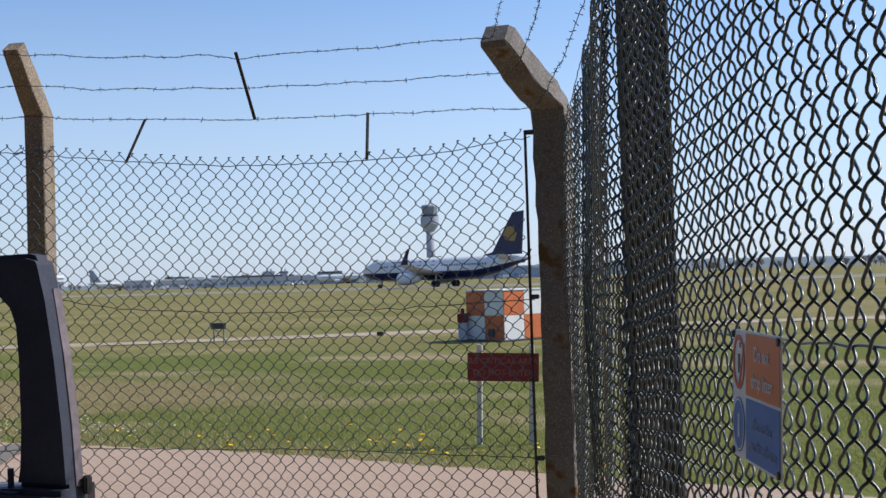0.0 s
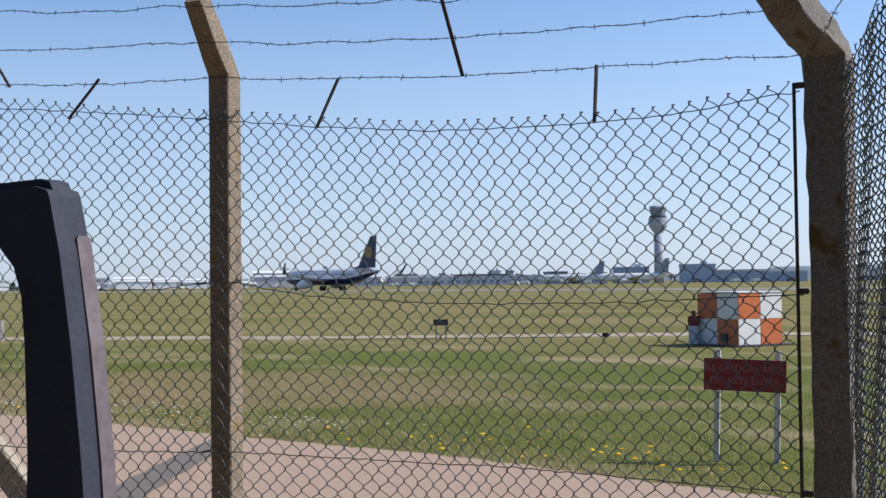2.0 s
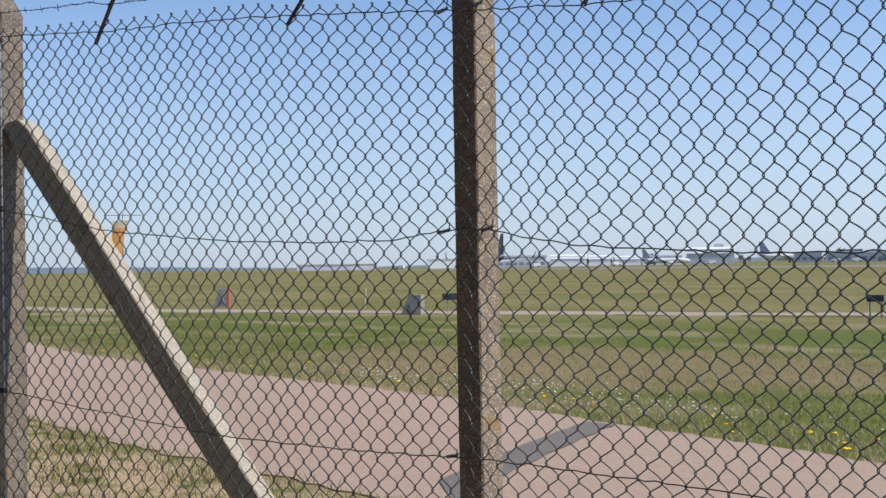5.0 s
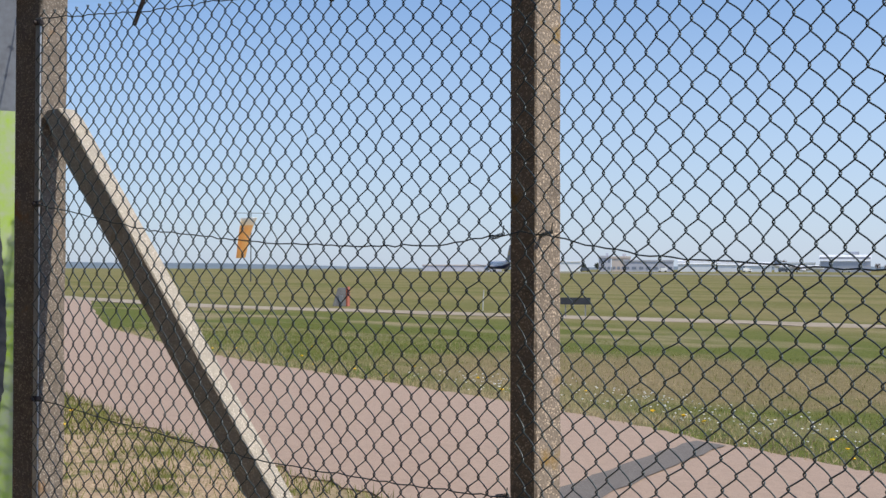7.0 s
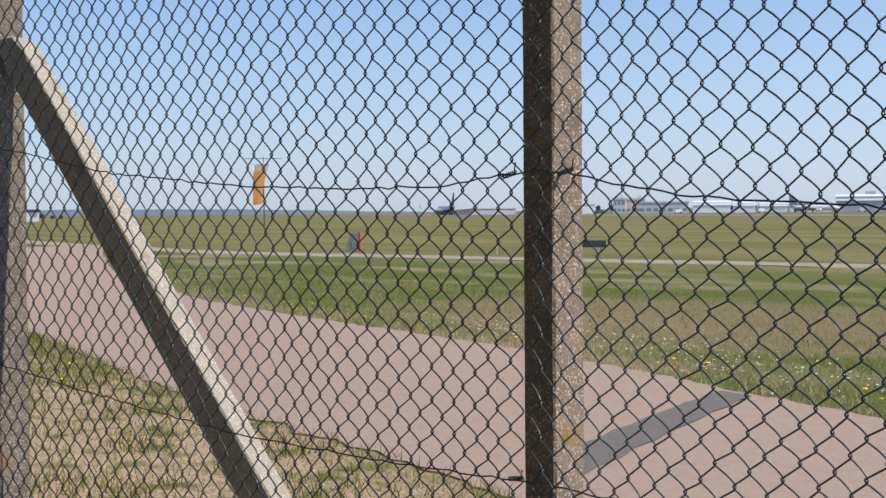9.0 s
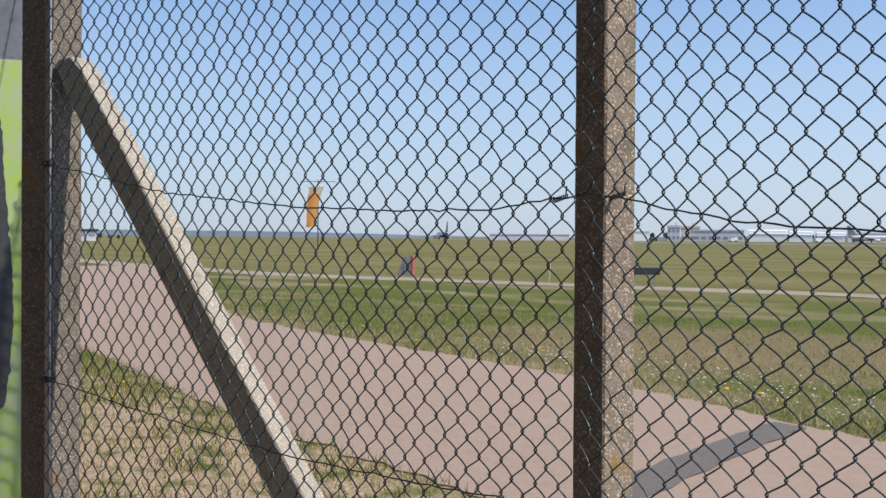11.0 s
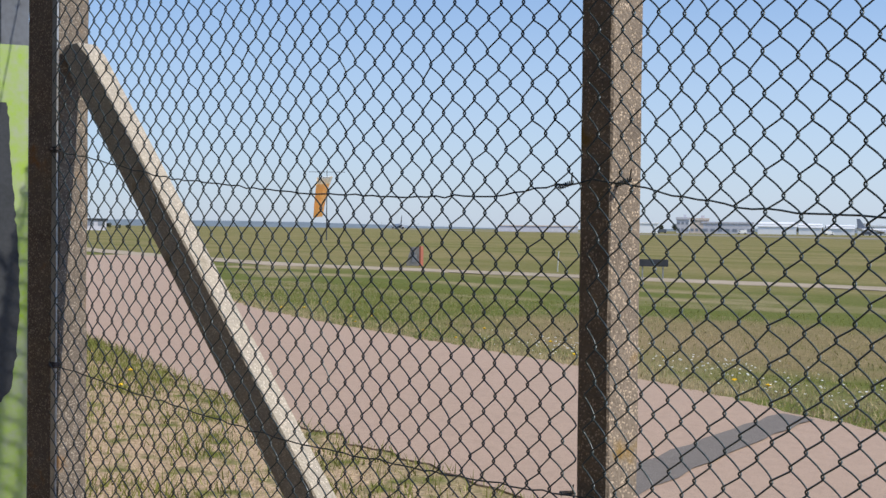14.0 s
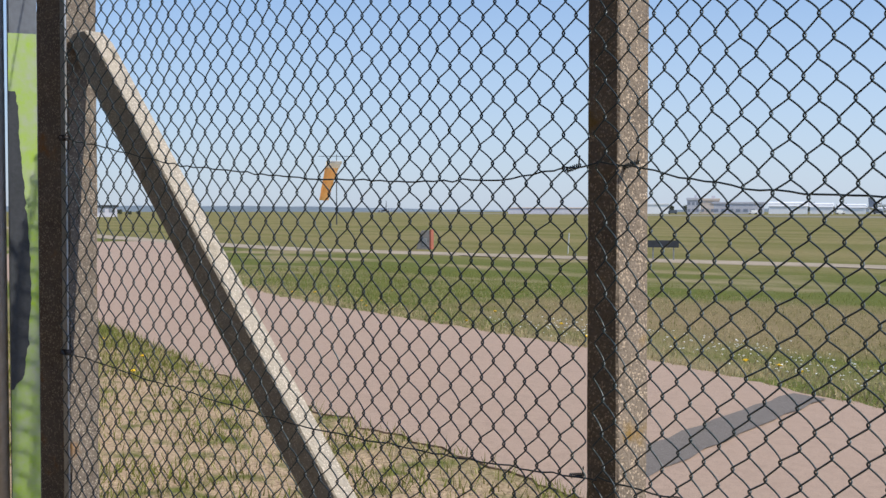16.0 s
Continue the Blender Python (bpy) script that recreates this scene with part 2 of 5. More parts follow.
M_GLASS = material("dark_window", (0.03, 0.045, 0.06), 0.1, second=(0.02, 0.03, 0.04), bump=0, spec=0.8)
# paler and bluer than M_GLASS, lowers contrast on far glazing, roofs and fins
M_WINF = material("pale_bluish_far_tone", (0.28, 0.31, 0.37), 0.3, second=(0.16, 0.18, 0.22), bump=0)
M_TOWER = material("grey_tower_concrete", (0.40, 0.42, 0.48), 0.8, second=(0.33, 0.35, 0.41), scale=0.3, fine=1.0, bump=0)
M_PALE = material("pale_grey_paint", (0.62, 0.62, 0.60), 0.6, second=(0.5, 0.5, 0.48), scale=10, bump=0.03)
M_TREE = material("far_foliage", (0.085, 0.095, 0.06), 0.9, second=(0.05, 0.06, 0.04), scale=0.3, fine=2, bump=0)
# brown lightened for distance, the haze is in the colour
M_TWIG = material("haze_pale_twigs", (0.34, 0.28, 0.25), 0.9, second=(0.25, 0.20, 0.18), scale=0.3, fine=2, bump=0)
M_BARK = material("bark", (0.10, 0.08, 0.06), 0.9, second=(0.06, 0.05, 0.04), scale=0.5, fine=4, bump=0)
# wooded ridge coloured blue-grey, with the horizon haze mixed into the base
M_HILL = material("haze_blue_hill", (0.17, 0.21, 0.24), 0.95, second=(0.13, 0.165, 0.19), scale=0.004, fine=0.05, bump=0)
M_SOCK = material("orange_sock_cloth", (1.0, 0.70, 0.36), 0.7, second=(1.0, 0.57, 0.22), scale=0.8, bump=0)
M_SOCKY = material("faded_sock_cloth", (1.0, 0.93, 0.78), 0.7, second=(1.0, 0.82, 0.55), scale=0.8, bump=0)
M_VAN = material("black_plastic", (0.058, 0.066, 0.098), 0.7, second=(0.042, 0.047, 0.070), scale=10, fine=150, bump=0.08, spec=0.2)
M_VANP = material("dark_plum_car_paint", (0.05, 0.04, 0.05), 0.25, 0.3, second=(0.045, 0.036, 0.045), bump=0, spec=0.6)
# plum lightened to show the door edge as lit by the sun
M_STRIP = material("sunlit_plum_strip", (0.22, 0.19, 0.215), 0.5, second=(0.15, 0.125, 0.145), scale=20, bump=0.05)
M_RUBBER = material("rubber", (0.015, 0.015, 0.015), 0.8, bump=0.1)
M_LIME = material("lime_reflective", (0.33, 0.52, 0.03), 0.55, second=(0.38, 0.43, 0.32), scale=7, amount=0.7, fine=40, bump=0.02)
M_SLATE = material("slate_grey_paint", (0.16, 0.18, 0.21), 0.6, second=(0.11, 0.12, 0.14), scale=9, fine=40, bump=0.05)
M_SIGNB = material("blue_sign_print", (0.008, 0.14, 0.44), 0.5, second=(0.007, 0.12, 0.38), scale=10, bump=0)
M_SIGNO = material("orange_sign_print", (0.62, 0.10, 0.03), 0.35, second=(0.55, 0.085, 0.025), scale=10, bump=0)
M_SIGNT = material("pale_blue_lettering", (0.25, 0.34, 0.55), 0.5, second=(0.2, 0.28, 0.48), bump=0)
M_SIGNR = material("red_sign_print", (0.55, 0.03, 0.02), 0.35, second=(0.5, 0.025, 0.02), bump=0)


def let_light_through(m, share):
    n, l = m.node_tree.nodes, m.node_tree.links
    b, o = n["Principled BSDF"], n["Material Output"]
    t, x = n.new("ShaderNodeBsdfTranslucent"), n.new("ShaderNodeMixShader")
    l.new(b.inputs["Base Color"].links[0].from_socket, t.inputs["Color"])
    x.inputs[0].default_value = share
    l.new(b.outputs[0], x.inputs[1]), l.new(t.outputs[0], x.inputs[2]), l.new(x.outputs[0], o.inputs["Surface"])


for cloth in (M_SOCK, M_SOCKY, M_BLADE, M_STRAW):
    let_light_through(cloth, 0.8 if cloth in (M_SOCK, M_SOCKY) else 0.25)


# ---- building blocks ----
def empty(name, m=Matrix(), **tags):
    ob = new(name)
    ob.matrix_basis = m
    return tagged(ob, **tags)


def link(name, me, mat, parent=None, label="", m=None, **tags):
    ob = new(name, me)
    if mat and not me.materials:
        me.materials.append(mat)
    if parent:
        ob.parent = parent
    if m is not None:
        ob.matrix_basis = m
    return tagged(ob, label=label, **tags)


def part(name, bm, mat, parent=None, label="", m=None, smooth=False, **tags):
    me = bpy.data.meshes.new(name)
    bm.to_mesh(me)
    bm.free()
    if smooth:
        me.polygons.foreach_set("use_smooth", [True] * len(me.polygons))
    return link(name, me, mat, parent, label, m, **tags)


def raw(name, verts, faces, mat, parent=None, label="", smooth=False, **tags):
    me = bpy.data.meshes.new(name)
    me.from_pydata(verts, [], faces)
    if smooth:
        me.polygons.foreach_set("use_smooth", [True] * len(me.polygons))
    me.update()
    return link(name, me, mat, parent, label, **tags)


def box(sx, sy, sz, bevel=0.0, at=(0, 0, 0), bm=None, turn=None):
    """A block standing on at (its base centre)."""
    own = bm is None
    bm = bm or bmesh.new()
    m = Matrix.Translation(at) @ (turn or Matrix()) @ Matrix.Translation((0, 0, sz / 2)) @ Matrix.Diagonal((sx, sy, sz, 1))
    made = bmesh.ops.create_cube(bm, size=1, matrix=m)
    if bevel:
        edges = list({e for v in made["verts"] for e in v.link_edges})
        bmesh.ops.bevel(bm, geom=edges, offset=bevel, segments=2, affect="EDGES")
    return bm


def rod(a, b, r, sides=8, bm=None, r2=None):
    bm = bm or bmesh.new()
    a, b = Vector(a), Vector(b)
    m = Matrix.Translation((a + b) / 2) @ (b - a).to_track_quat("Z", "Y").to_matrix().to_4x4()
    bmesh.ops.create_cone(bm, cap_ends=True, segments=sides, radius1=r, radius2=r if r2 is None else r2, depth=(b - a).length, matrix=m)
    return bm


def tube_mesh(lines, r, sides=5):
    """Tubes along polylines (arrays of points), as vertices and faces."""
    verts, faces = [], []
    ang = np.arange(sides) * 2 * np.pi / sides
    for p in lines:
        p = np.asarray(p, float)
        d = np.gradient(p, axis=0)
        d /= np.linalg.norm(d, axis=1, keepdims=True) + 1e-9
        up = np.where(np.abs(d[:, 1:2]) < 0.9, [[0, 1, 0]], [[1, 0, 0]])
        u = np.cross(d, up)
        u /= np.linalg.norm(u, axis=1, keepdims=True) + 1e-9
        w = np.cross(d, u)
        ring = p[:, None] + r * (np.cos(ang)[None, :, None] * u[:, None] + np.sin(ang)[None, :, None] * w[:, None])
        base, k = len(verts), len(p)
        verts.extend(map(tuple, ring.reshape(-1, 3)))
        for i in range(k - 1):
            for j in range(sides):
                q = (j + 1) % sides
                faces.append((base + i * sides + j, base + i * sides + q, base + (i + 1) * sides + q, base + (i + 1) * sides + j))
    return verts, faces


def wavy(xs, zs, a, u, side, n=60, wob=0.006, seed=0, off=0.0):
    """A slack wire along a bay: a its start, u its direction, side its normal."""
    rng = np.random.default_rng(seed)
    s = np.linspace(xs[0], xs[-1], n)
    z = np.interp(s, xs, zs)
    k = np.ones(7) / 7
    z = np.convolve(np.pad(z, 3, mode="edge"), k, "valid")
    p = np.array(a)[None] + s[:, None] * np.array(u)[None]
    p = p + np.array(side)[None] * (off + wob * np.cumsum(rng.normal(size=n))[:, None] * 0.15)
    p[:, 2] = z + wob * rng.normal(size=n) * 0.4
    return p


def woven_bay(name, a, u, columns, top, half_row, rest, parent, label, seed=1, radius=0.0022, odd=0, stretch=0.0, lean=0.0, reach=(0, 2.6), bottom=0.04, depth=0.0036, flip=1, cut=None, mat=None, slack=0.010, coil=0.0):
    """Chain link in a bay: columns gives the place of each half column, top the height of its upper points.
    The legs that rise to the right lie on the lane's side, the others behind. cut: the fabric's slope where its rows don't hang from the top."""
    rng = np.random.default_rng(seed)
    u = np.array(u, float)
    side = np.array([-u[1], u[0], 0.0])
    if side[1] > 0:
        side = -side                       # towards the lane
    rows = int(((2.46 if cut is None else rest) - bottom) / half_row) + 1
    cs = np.arange(columns[0][0], columns[0][-1] + 1)
    S = np.interp(cs, *columns)
    tops = np.array([top(x) for x in S])
    drop = np.arange(rows + 1) * half_row
    ph = rng.uniform(0, 6.28, 6)
    shape = (len(cs), rows + 1)
    grid_s = S[:, None] + rng.normal(0, 0.0020, shape) + rng.normal(0, 0.002, (len(cs), 1))
    grid_s = grid_s + stretch * ((S - 0.5) * np.exp(-((S - 0.5) / 0.5) ** 2))[:, None] * drop[None] + lean * np.clip(drop - 0.5, 0, 2)[None]
    if cut is None:
        hang = np.interp(drop, [0, 0.3, 0.75, 1.3, 2.4], [1.0, 1.15, 1.1, 0.55, 0.0])
        grid_z = rest + (tops - rest)[:, None] * hang[None] - drop[None]
    else:
        grid_z = rest + cut * (S[:, None] - 3.0) - drop[None]
    grid_z = grid_z + rng.normal(0, 0.0016, shape) + 0.003 * np.sin(S * 7 + ph[0])[:, None]
    out = slack * np.sin(S * 2.3 + ph[1])[:, None] * np.sin(drop * 2.1 + ph[2])[None] + 0.3 * slack * np.sin(S[:, None] * 11 + drop[None] * 5 + ph[3])
    lines = []
    for k in range(len(cs) - 1):
        if S[k] < reach[0] or S[k + 1] > reach[1]:
            continue
        pts = []
        for j in range(rows, -1, -1):
            if cut is not None and grid_z[k, j] > tops[k]:
                break
            right = (int(cs[k]) + j + odd) % 2
            c = k + 1 if right else k
            sg = 1 if right else -1
            x, z, d = grid_s[c, j], grid_z[c, j], out[c, j]
            front = sg * flip
            if coil:
                # a rounder spiral, as seen along the fence
                quarter = (S[k + 1] - S[k]) / 2
                for q in (-78, -54, -34, -12, 12, 34, 54, 78):
                    cq, sq = 0.35 * math.cos(radians(q)) + 0.65 * (1 - abs(q) / 90), math.sin(radians(q))
                    pts.append((x + sg * (coil - (quarter + coil) * (1 - cq)), d - front * depth * max(-0.85, min(0.85, 1.25 * sq)), z + half_row / 2 * q / 90))
                continue
            if pts:
                # a leg: those in front run straight, those behind bow a little upwards
                x0, d0, z0 = pts[-1]
                x1, d1, z1 = x + sg * 0.0008, d + front * depth * 0.85, z - 0.0052
                for e in (0.25, 0.5, 0.75):
                    bow = 0.0 if front > 0 else math.sin(math.pi * e ** 0.8)
                    pts.append((x0 + (x1 - x0) * e + flip * 0.0016 * bow, d0 + (d1 - d0) * e, z0 + (z1 - z0) * e + 0.0022 * bow))
            for q in (-62, -22, 22, 62):
                cq, sq = math.cos(radians(q)), math.sin(radians(q))
                pts.append((x + sg * (0.0040 * cq - 0.0010), d - front * depth * sq, z + 0.0055 * sq))
        if len(pts) < 8:
            continue
        x0, d0, z0 = pts[-1]
        pts += [(x0 - 0.003, d0 + 0.002, z0 + 0.002), (x0 + 0.007, d0 - 0.004, z0 + 0.003)]
        q = np.array(pts)
        p = np.array(a)[None] + q[:, :1] * u[None] + q[:, 1:2] * side[None]
        p[:, 2] = q[:, 2]
        lines.append(p)
    v, f = tube_mesh(lines, radius, 6)
    return raw(name, v, f, mat or M_WIREF, parent, label, smooth=True)


def mesh_roll(name, at, r, height, parent, label, seed=7):
    """A rolled-up end of mesh standing upright."""
    rng = np.random.default_rng(seed)
    lines = []
    for turn in range(2):
        n, rr = 5, r * (1 - 0.28 * turn)
        for i in range(n):
            p, z = [], 0.05 + 0.03 * rng.random()
            j = i
            while z < height - 0.05 * turn:
                t = 2 * math.pi * (i + 0.5 * (j % 2)) / n + 0.3 * turn
                w = rr * (1 + 0.12 * math.sin(z * 7 + i))
                p.append((at[0] + w * math.cos(t) + 0.012 * math.sin(z * 3), at[1] + w * math.sin(t), z))
                z += 0.040 + rng.normal(0, 0.003)
                j += 1
            lines.append(p)
    v, f = tube_mesh(lines, 0.0022, 5)
    return raw(name, v, f, M_WIRE, parent, label, smooth=True)


def barbed(name, pts, parent, seed):
    """Two twisted strands with a barb every 10 cm."""
    rng = np.random.default_rng(seed)
    pts = np.asarray(pts, float)
    seg = np.linalg.norm(np.diff(pts, axis=0), axis=1)
    cum = np.concatenate([[0], np.cumsum(seg)])
    n = int(cum[-1] / 0.02)
    s = np.linspace(0, cum[-1], n)
    p = np.stack([np.interp(s, cum, pts[:, i]) for i in range(3)], 1)
    p[:, 2] += np.convolve(rng.normal(0, 0.012, n + 8), np.ones(9) / 9, "valid")
    lines = []
    for o in (0, np.pi):
        q = p.copy()
        q[:, 2] += 0.0022 * np.sin(s * 90 + o)
        q[:, 1] += 0.0022 * np.cos(s * 90 + o)
        lines.append(q)
    for x in np.arange(0.05, cum[-1], 0.1):
        c = np.array([np.interp(x, s, p[:, i]) for i in range(3)])
        for _ in range(2):
            d = rng.normal(size=3)
            d *= 0.014 / np.linalg.norm(d)
            lines.append([c - d, c, c + d])
    v, f = tube_mesh(lines, 0.0012, 4)
    return raw(name, v, f, M_RUST, parent, "rusty barbed wire")


def cranked_post(name, w, d, bend_z, lean, rise, parent, m, label="weathered concrete post with cranked top", taper=0.8, seed=0, mat=None, rough=0.0008, rounded=False):
    """A square concrete post, its top cranked towards -y. m: the pose of the foot's middle."""
    bm = bmesh.new()
    rng = np.random.default_rng(seed)
    n = 26
    rings = []
    for i in range(n):
        z = -0.4 + (bend_z + 0.4) * i / (n - 1)
        rings.append((Vector((0, 0, z)), Vector((0, 0, 1)), 1.0))
    lx, ly = lean if isinstance(lean, tuple) else (0.0, -lean)
    dv = Vector((lx, ly, rise)).normalized()
    for k, f in enumerate((0.06, 0.14, 0.22, 0.3, 0.42, 0.55, 0.7, 0.85, 0.95, 1.0) if rounded else (0.06, 0.3, 0.55, 0.8, 1.0)):
        h = f * (1 - 0.45 * math.exp(-(f / 0.22) ** 2)) if rounded else f
        c = Vector((lx * h, ly * h, bend_z + rise * f))
        t = (Vector((0, 0, 1)) * (1 - min(1, f * (2.2 if rounded else 3))) + dv * min(1, f * (2.2 if rounded else 3))).normalized()
        rings.append((c, t, 1 - (1 - taper) * f))
    ch = 0.10
    prof = [(-1, -1 + ch), (-1 + ch, -1), (1 - ch, -1), (1, -1 + ch), (1, 1 - ch), (1 - ch, 1), (-1 + ch, 1), (-1, 1 - ch)]
    prev = None
    for c, t, k in rings:
        x = Vector((1, 0, 0))
        y = t.cross(x)
        worn = 0.016 if rounded and c.z < 1.93 else 0.0        # a strip has broken away below
        if rounded:
            f = max(-0.3, (c.z - bend_z) / rise)
            k *= (1 + 0.16 * math.exp(-((f - 0.15) / 0.3) ** 2)) * (0.84 if f > 0.97 else 1)
        ring = [bm.verts.new(c + x * (px * w / 2 * k + (worn if px < -0.95 else 0) + rng.normal(0, rough)) + y * (py * d / 2 * k + rng.normal(0, rough))) for px, py in prof]
        if prev:
            for j in range(8):
                bm.faces.new((prev[j], prev[(j + 1) % 8], ring[(j + 1) % 8], ring[j]))
        else:
            bm.faces.new(ring[::-1])
        prev = ring
    bm.faces.new(prev)
    bmesh.ops.recalc_face_normals(bm, faces=bm.faces)
    return part(name, bm, mat or M_CONC, parent, label, m)


# ---- ground, road, track ----
def ground():
    n = 48
    xs = sorted({0.0, *[s * 4000 * (i / n) ** 3 for i in range(1, n + 1) for s in (-1, 1)]})
    v = [(x, y, 0.0) for y in xs for x in xs]
    w = len(xs)
    f = [(j * w + i, j * w + i + 1, (j + 1) * w + i + 1, (j + 1) * w + i) for j in range(w - 1) for i in range(w - 1)]
    raw("ground", v, f, M_GROUND, None, "mown airfield grass with dry brown patches", kind="structure", category="grass")


FAR_EDGE = ([-70, -35, -26, -17, -13.5, -10, -8, -6, -4, -1, 1, 4, 12, 40], [31, 15.2, 11.3, 8.6, 8.0, 7.55, 7.3, 6.9, 6.35, 5.6, 4.8, 3.6, 0.0, -14])
NEAR_EDGE = ([-70, -35, -26, -17, -12, -8, -6, -4, -1, 1, 4, 12, 40], [22, 9.2, 6.6, 4.6, 3.75, 2.95, 2.65, 2.5, 2.1, 1.4, 0.3, -3.2, -17])


def road():
    rng = np.random.default_rng(4)
    xs = np.concatenate([np.linspace(-55, -20, 34), np.linspace(-19.8, 6, 200), np.linspace(7, 40, 20)])
    v, f = [], []
    for i, x in enumerate(xs):
        a = np.interp(x, *NEAR_EDGE) + rng.normal(0, 0.035)
        b = np.interp(x, *FAR_EDGE) + rng.normal(0, 0.035)
        for k in range(5):
            v.append((x, a + (b - a) * k / 4, 0.012 + 0.02 * math.sin(math.pi * k / 4)))
        v.append((x, a, -0.05))
        v.append((x, b, -0.05))
        if i:
            p, q = (i - 1) * 7, i * 7
            f += [(p + k, q + k, q + k + 1, p + k + 1) for k in range(4)]
            f += [(p + 5, q + 5, q, p), (p + 4, q + 4, q + 6, p + 6)]
    raw("road", v, f, M_ROAD, None, "narrow pinkish tarmac service road", kind="structure", category="road")
    # trench repair
    c = [(-2.42, 2.55), (-2.98, 3.02), (-4.02, 6.18), (-3.66, 6.12)]
    v, f = [], []
    for k in range(13):
        e = k / 12
        for p, q in ((c[0], c[3]), (c[1], c[2])):
            x, y = p[0] + (q[0] - p[0]) * e + 0.02 * math.sin(k * 2.7), p[1] + (q[1] - p[1]) * e
            v.append((x, y, 0.02 + 0.021 * math.sin(math.pi * min(1, max(0, (y - 2.4) / 4)))))
        if k:
            f.append((2 * k - 2, 2 * k - 1, 2 * k + 1, 2 * k))
    raw("road_repair", v, f, M_PATCH, None, "dark grey tarmac strip across the road", kind="structure", category="road")


def track():
    xs = np.linspace(-160, 60, 120)
    rng = np.random.default_rng(5)
    v, f = [], []
    for i, x in enumerate(xs):
        y = np.interp(x, [-160, -60, -40, -26, -12, -4, 20, 60], [42, 24, 22.2, 25.2, 28, 31, 36, 44])
        wd = 1.05
        for o, z in ((-wd, -0.05), (-wd, 0.02), (wd, 0.02), (wd, -0.05)):
            v.append((x, y + o + rng.normal(0, 0.12), z))
        if i:
            p, q = (i - 1) * 4, i * 4
            f += [(p + k, q + k, q + k + 1, p + k + 1) for k in range(3)]
    raw("track", v, f, M_PATH, None, "pale concrete perimeter track in the grass", kind="structure", category="track")
    # runway under the airliner's line
    a, d = Vector((-26, 197, 0)), Vector((-0.89, 0.456, 0)).normalized()
    nrm = Vector((-d.y, d.x, 0))
    v = [a + d * s + nrm * o + Vector((0, 0, z)) for s in (-500, 2200) for o, z in ((-23, -0.1), (-23, 0.03), (23, 0.03), (23, -0.1))]
    raw("runway", v, [(0, 1, 5, 4), (1, 2, 6, 5), (2, 3, 7, 6)], M_RUNWAY, None, "long pale runway beyond the grass", kind="structure", category="runway")


ground()
road()
track()


# ---- the perimeter fence ----
BAY = Vector((-2.3, -0.55, 0)).normalized()
BAY_N = Vector((-BAY.y, BAY.x, 0)) if BAY.x > 0 else Vector((BAY.y, -BAY.x, 0))   # to the inside
CORNER = Vector((2.718, 0.10, 0))
SIDE_O = Vector((2.775, 0.09, 0))
SIDE_POST = Vector((3.258, -2.50, 0))
SIDE_B = SIDE_POST + Vector((-0.072, -0.01, 0))      # where the line turns a little
SIDE = (SIDE_B - SIDE_O).normalized()
SIDE_2 = Vector((0.218, -0.976, 0)).normalized()
SIDE_N = Vector((-SIDE.y, SIDE.x, 0))           # away from the lane
SIDE_N2 = Vector((-SIDE_2.y, SIDE_2.x, 0))


def top_right(s):
    return float(np.interp(s, [0, 0.2, 0.36, 0.5, 0.64, 0.79, 1.05, 1.53, 1.83, 2.12, 2.4, 2.6], [2.43, 2.407, 2.387, 2.365, 2.345, 2.331, 2.312, 2.296, 2.301, 2.312, 2.34, 2.37]))


def top_left(s):
    return float(np.interp(s, [0, 0.75, 0.87, 1.02, 1.3, 1.55, 1.9, 2.3], [2.424, 2.487, 2.504, 2.516, 2.523, 2.53, 2.546, 2.575]))


def top_side(s):
    return float(np.interp(s, [0, 0.4, 1.0, 1.6, 2.2, 2.8, 4.2, 5.6, 8], [2.39, 2.39, 2.42, 2.48, 2.53, 2.55, 2.50, 2.55, 2.52]))


def steel_bar(a, b, parent):
    """A flat drop bar between two wires."""
    a, b = Vector(a), Vector(b)
    q = (b - a).to_track_quat("Z", "Y").to_matrix().to_4x4()
    bm = box(0.016, 0.008, (b - a).length, 0.001, (0, 0, 0))
    bmesh.ops.transform(bm, matrix=Matrix.Translation(a) @ q, verts=bm.verts)
    return part("spacer_bar", bm, M_STEEL, parent, "flat rusted steel spacer bar")


def clamp(at, turn, parent):
    bm = box(0.038, 0.024, 0.022, 0.003, (0, 0, -0.011))
    rod((0, -0.024, 0), (0, 0.024, 0), 0.006, 6, bm)
    return part("clamp", bm, M_STEEL, parent, "rusted bolt clamp", Matrix.Translation(at) @ turn)


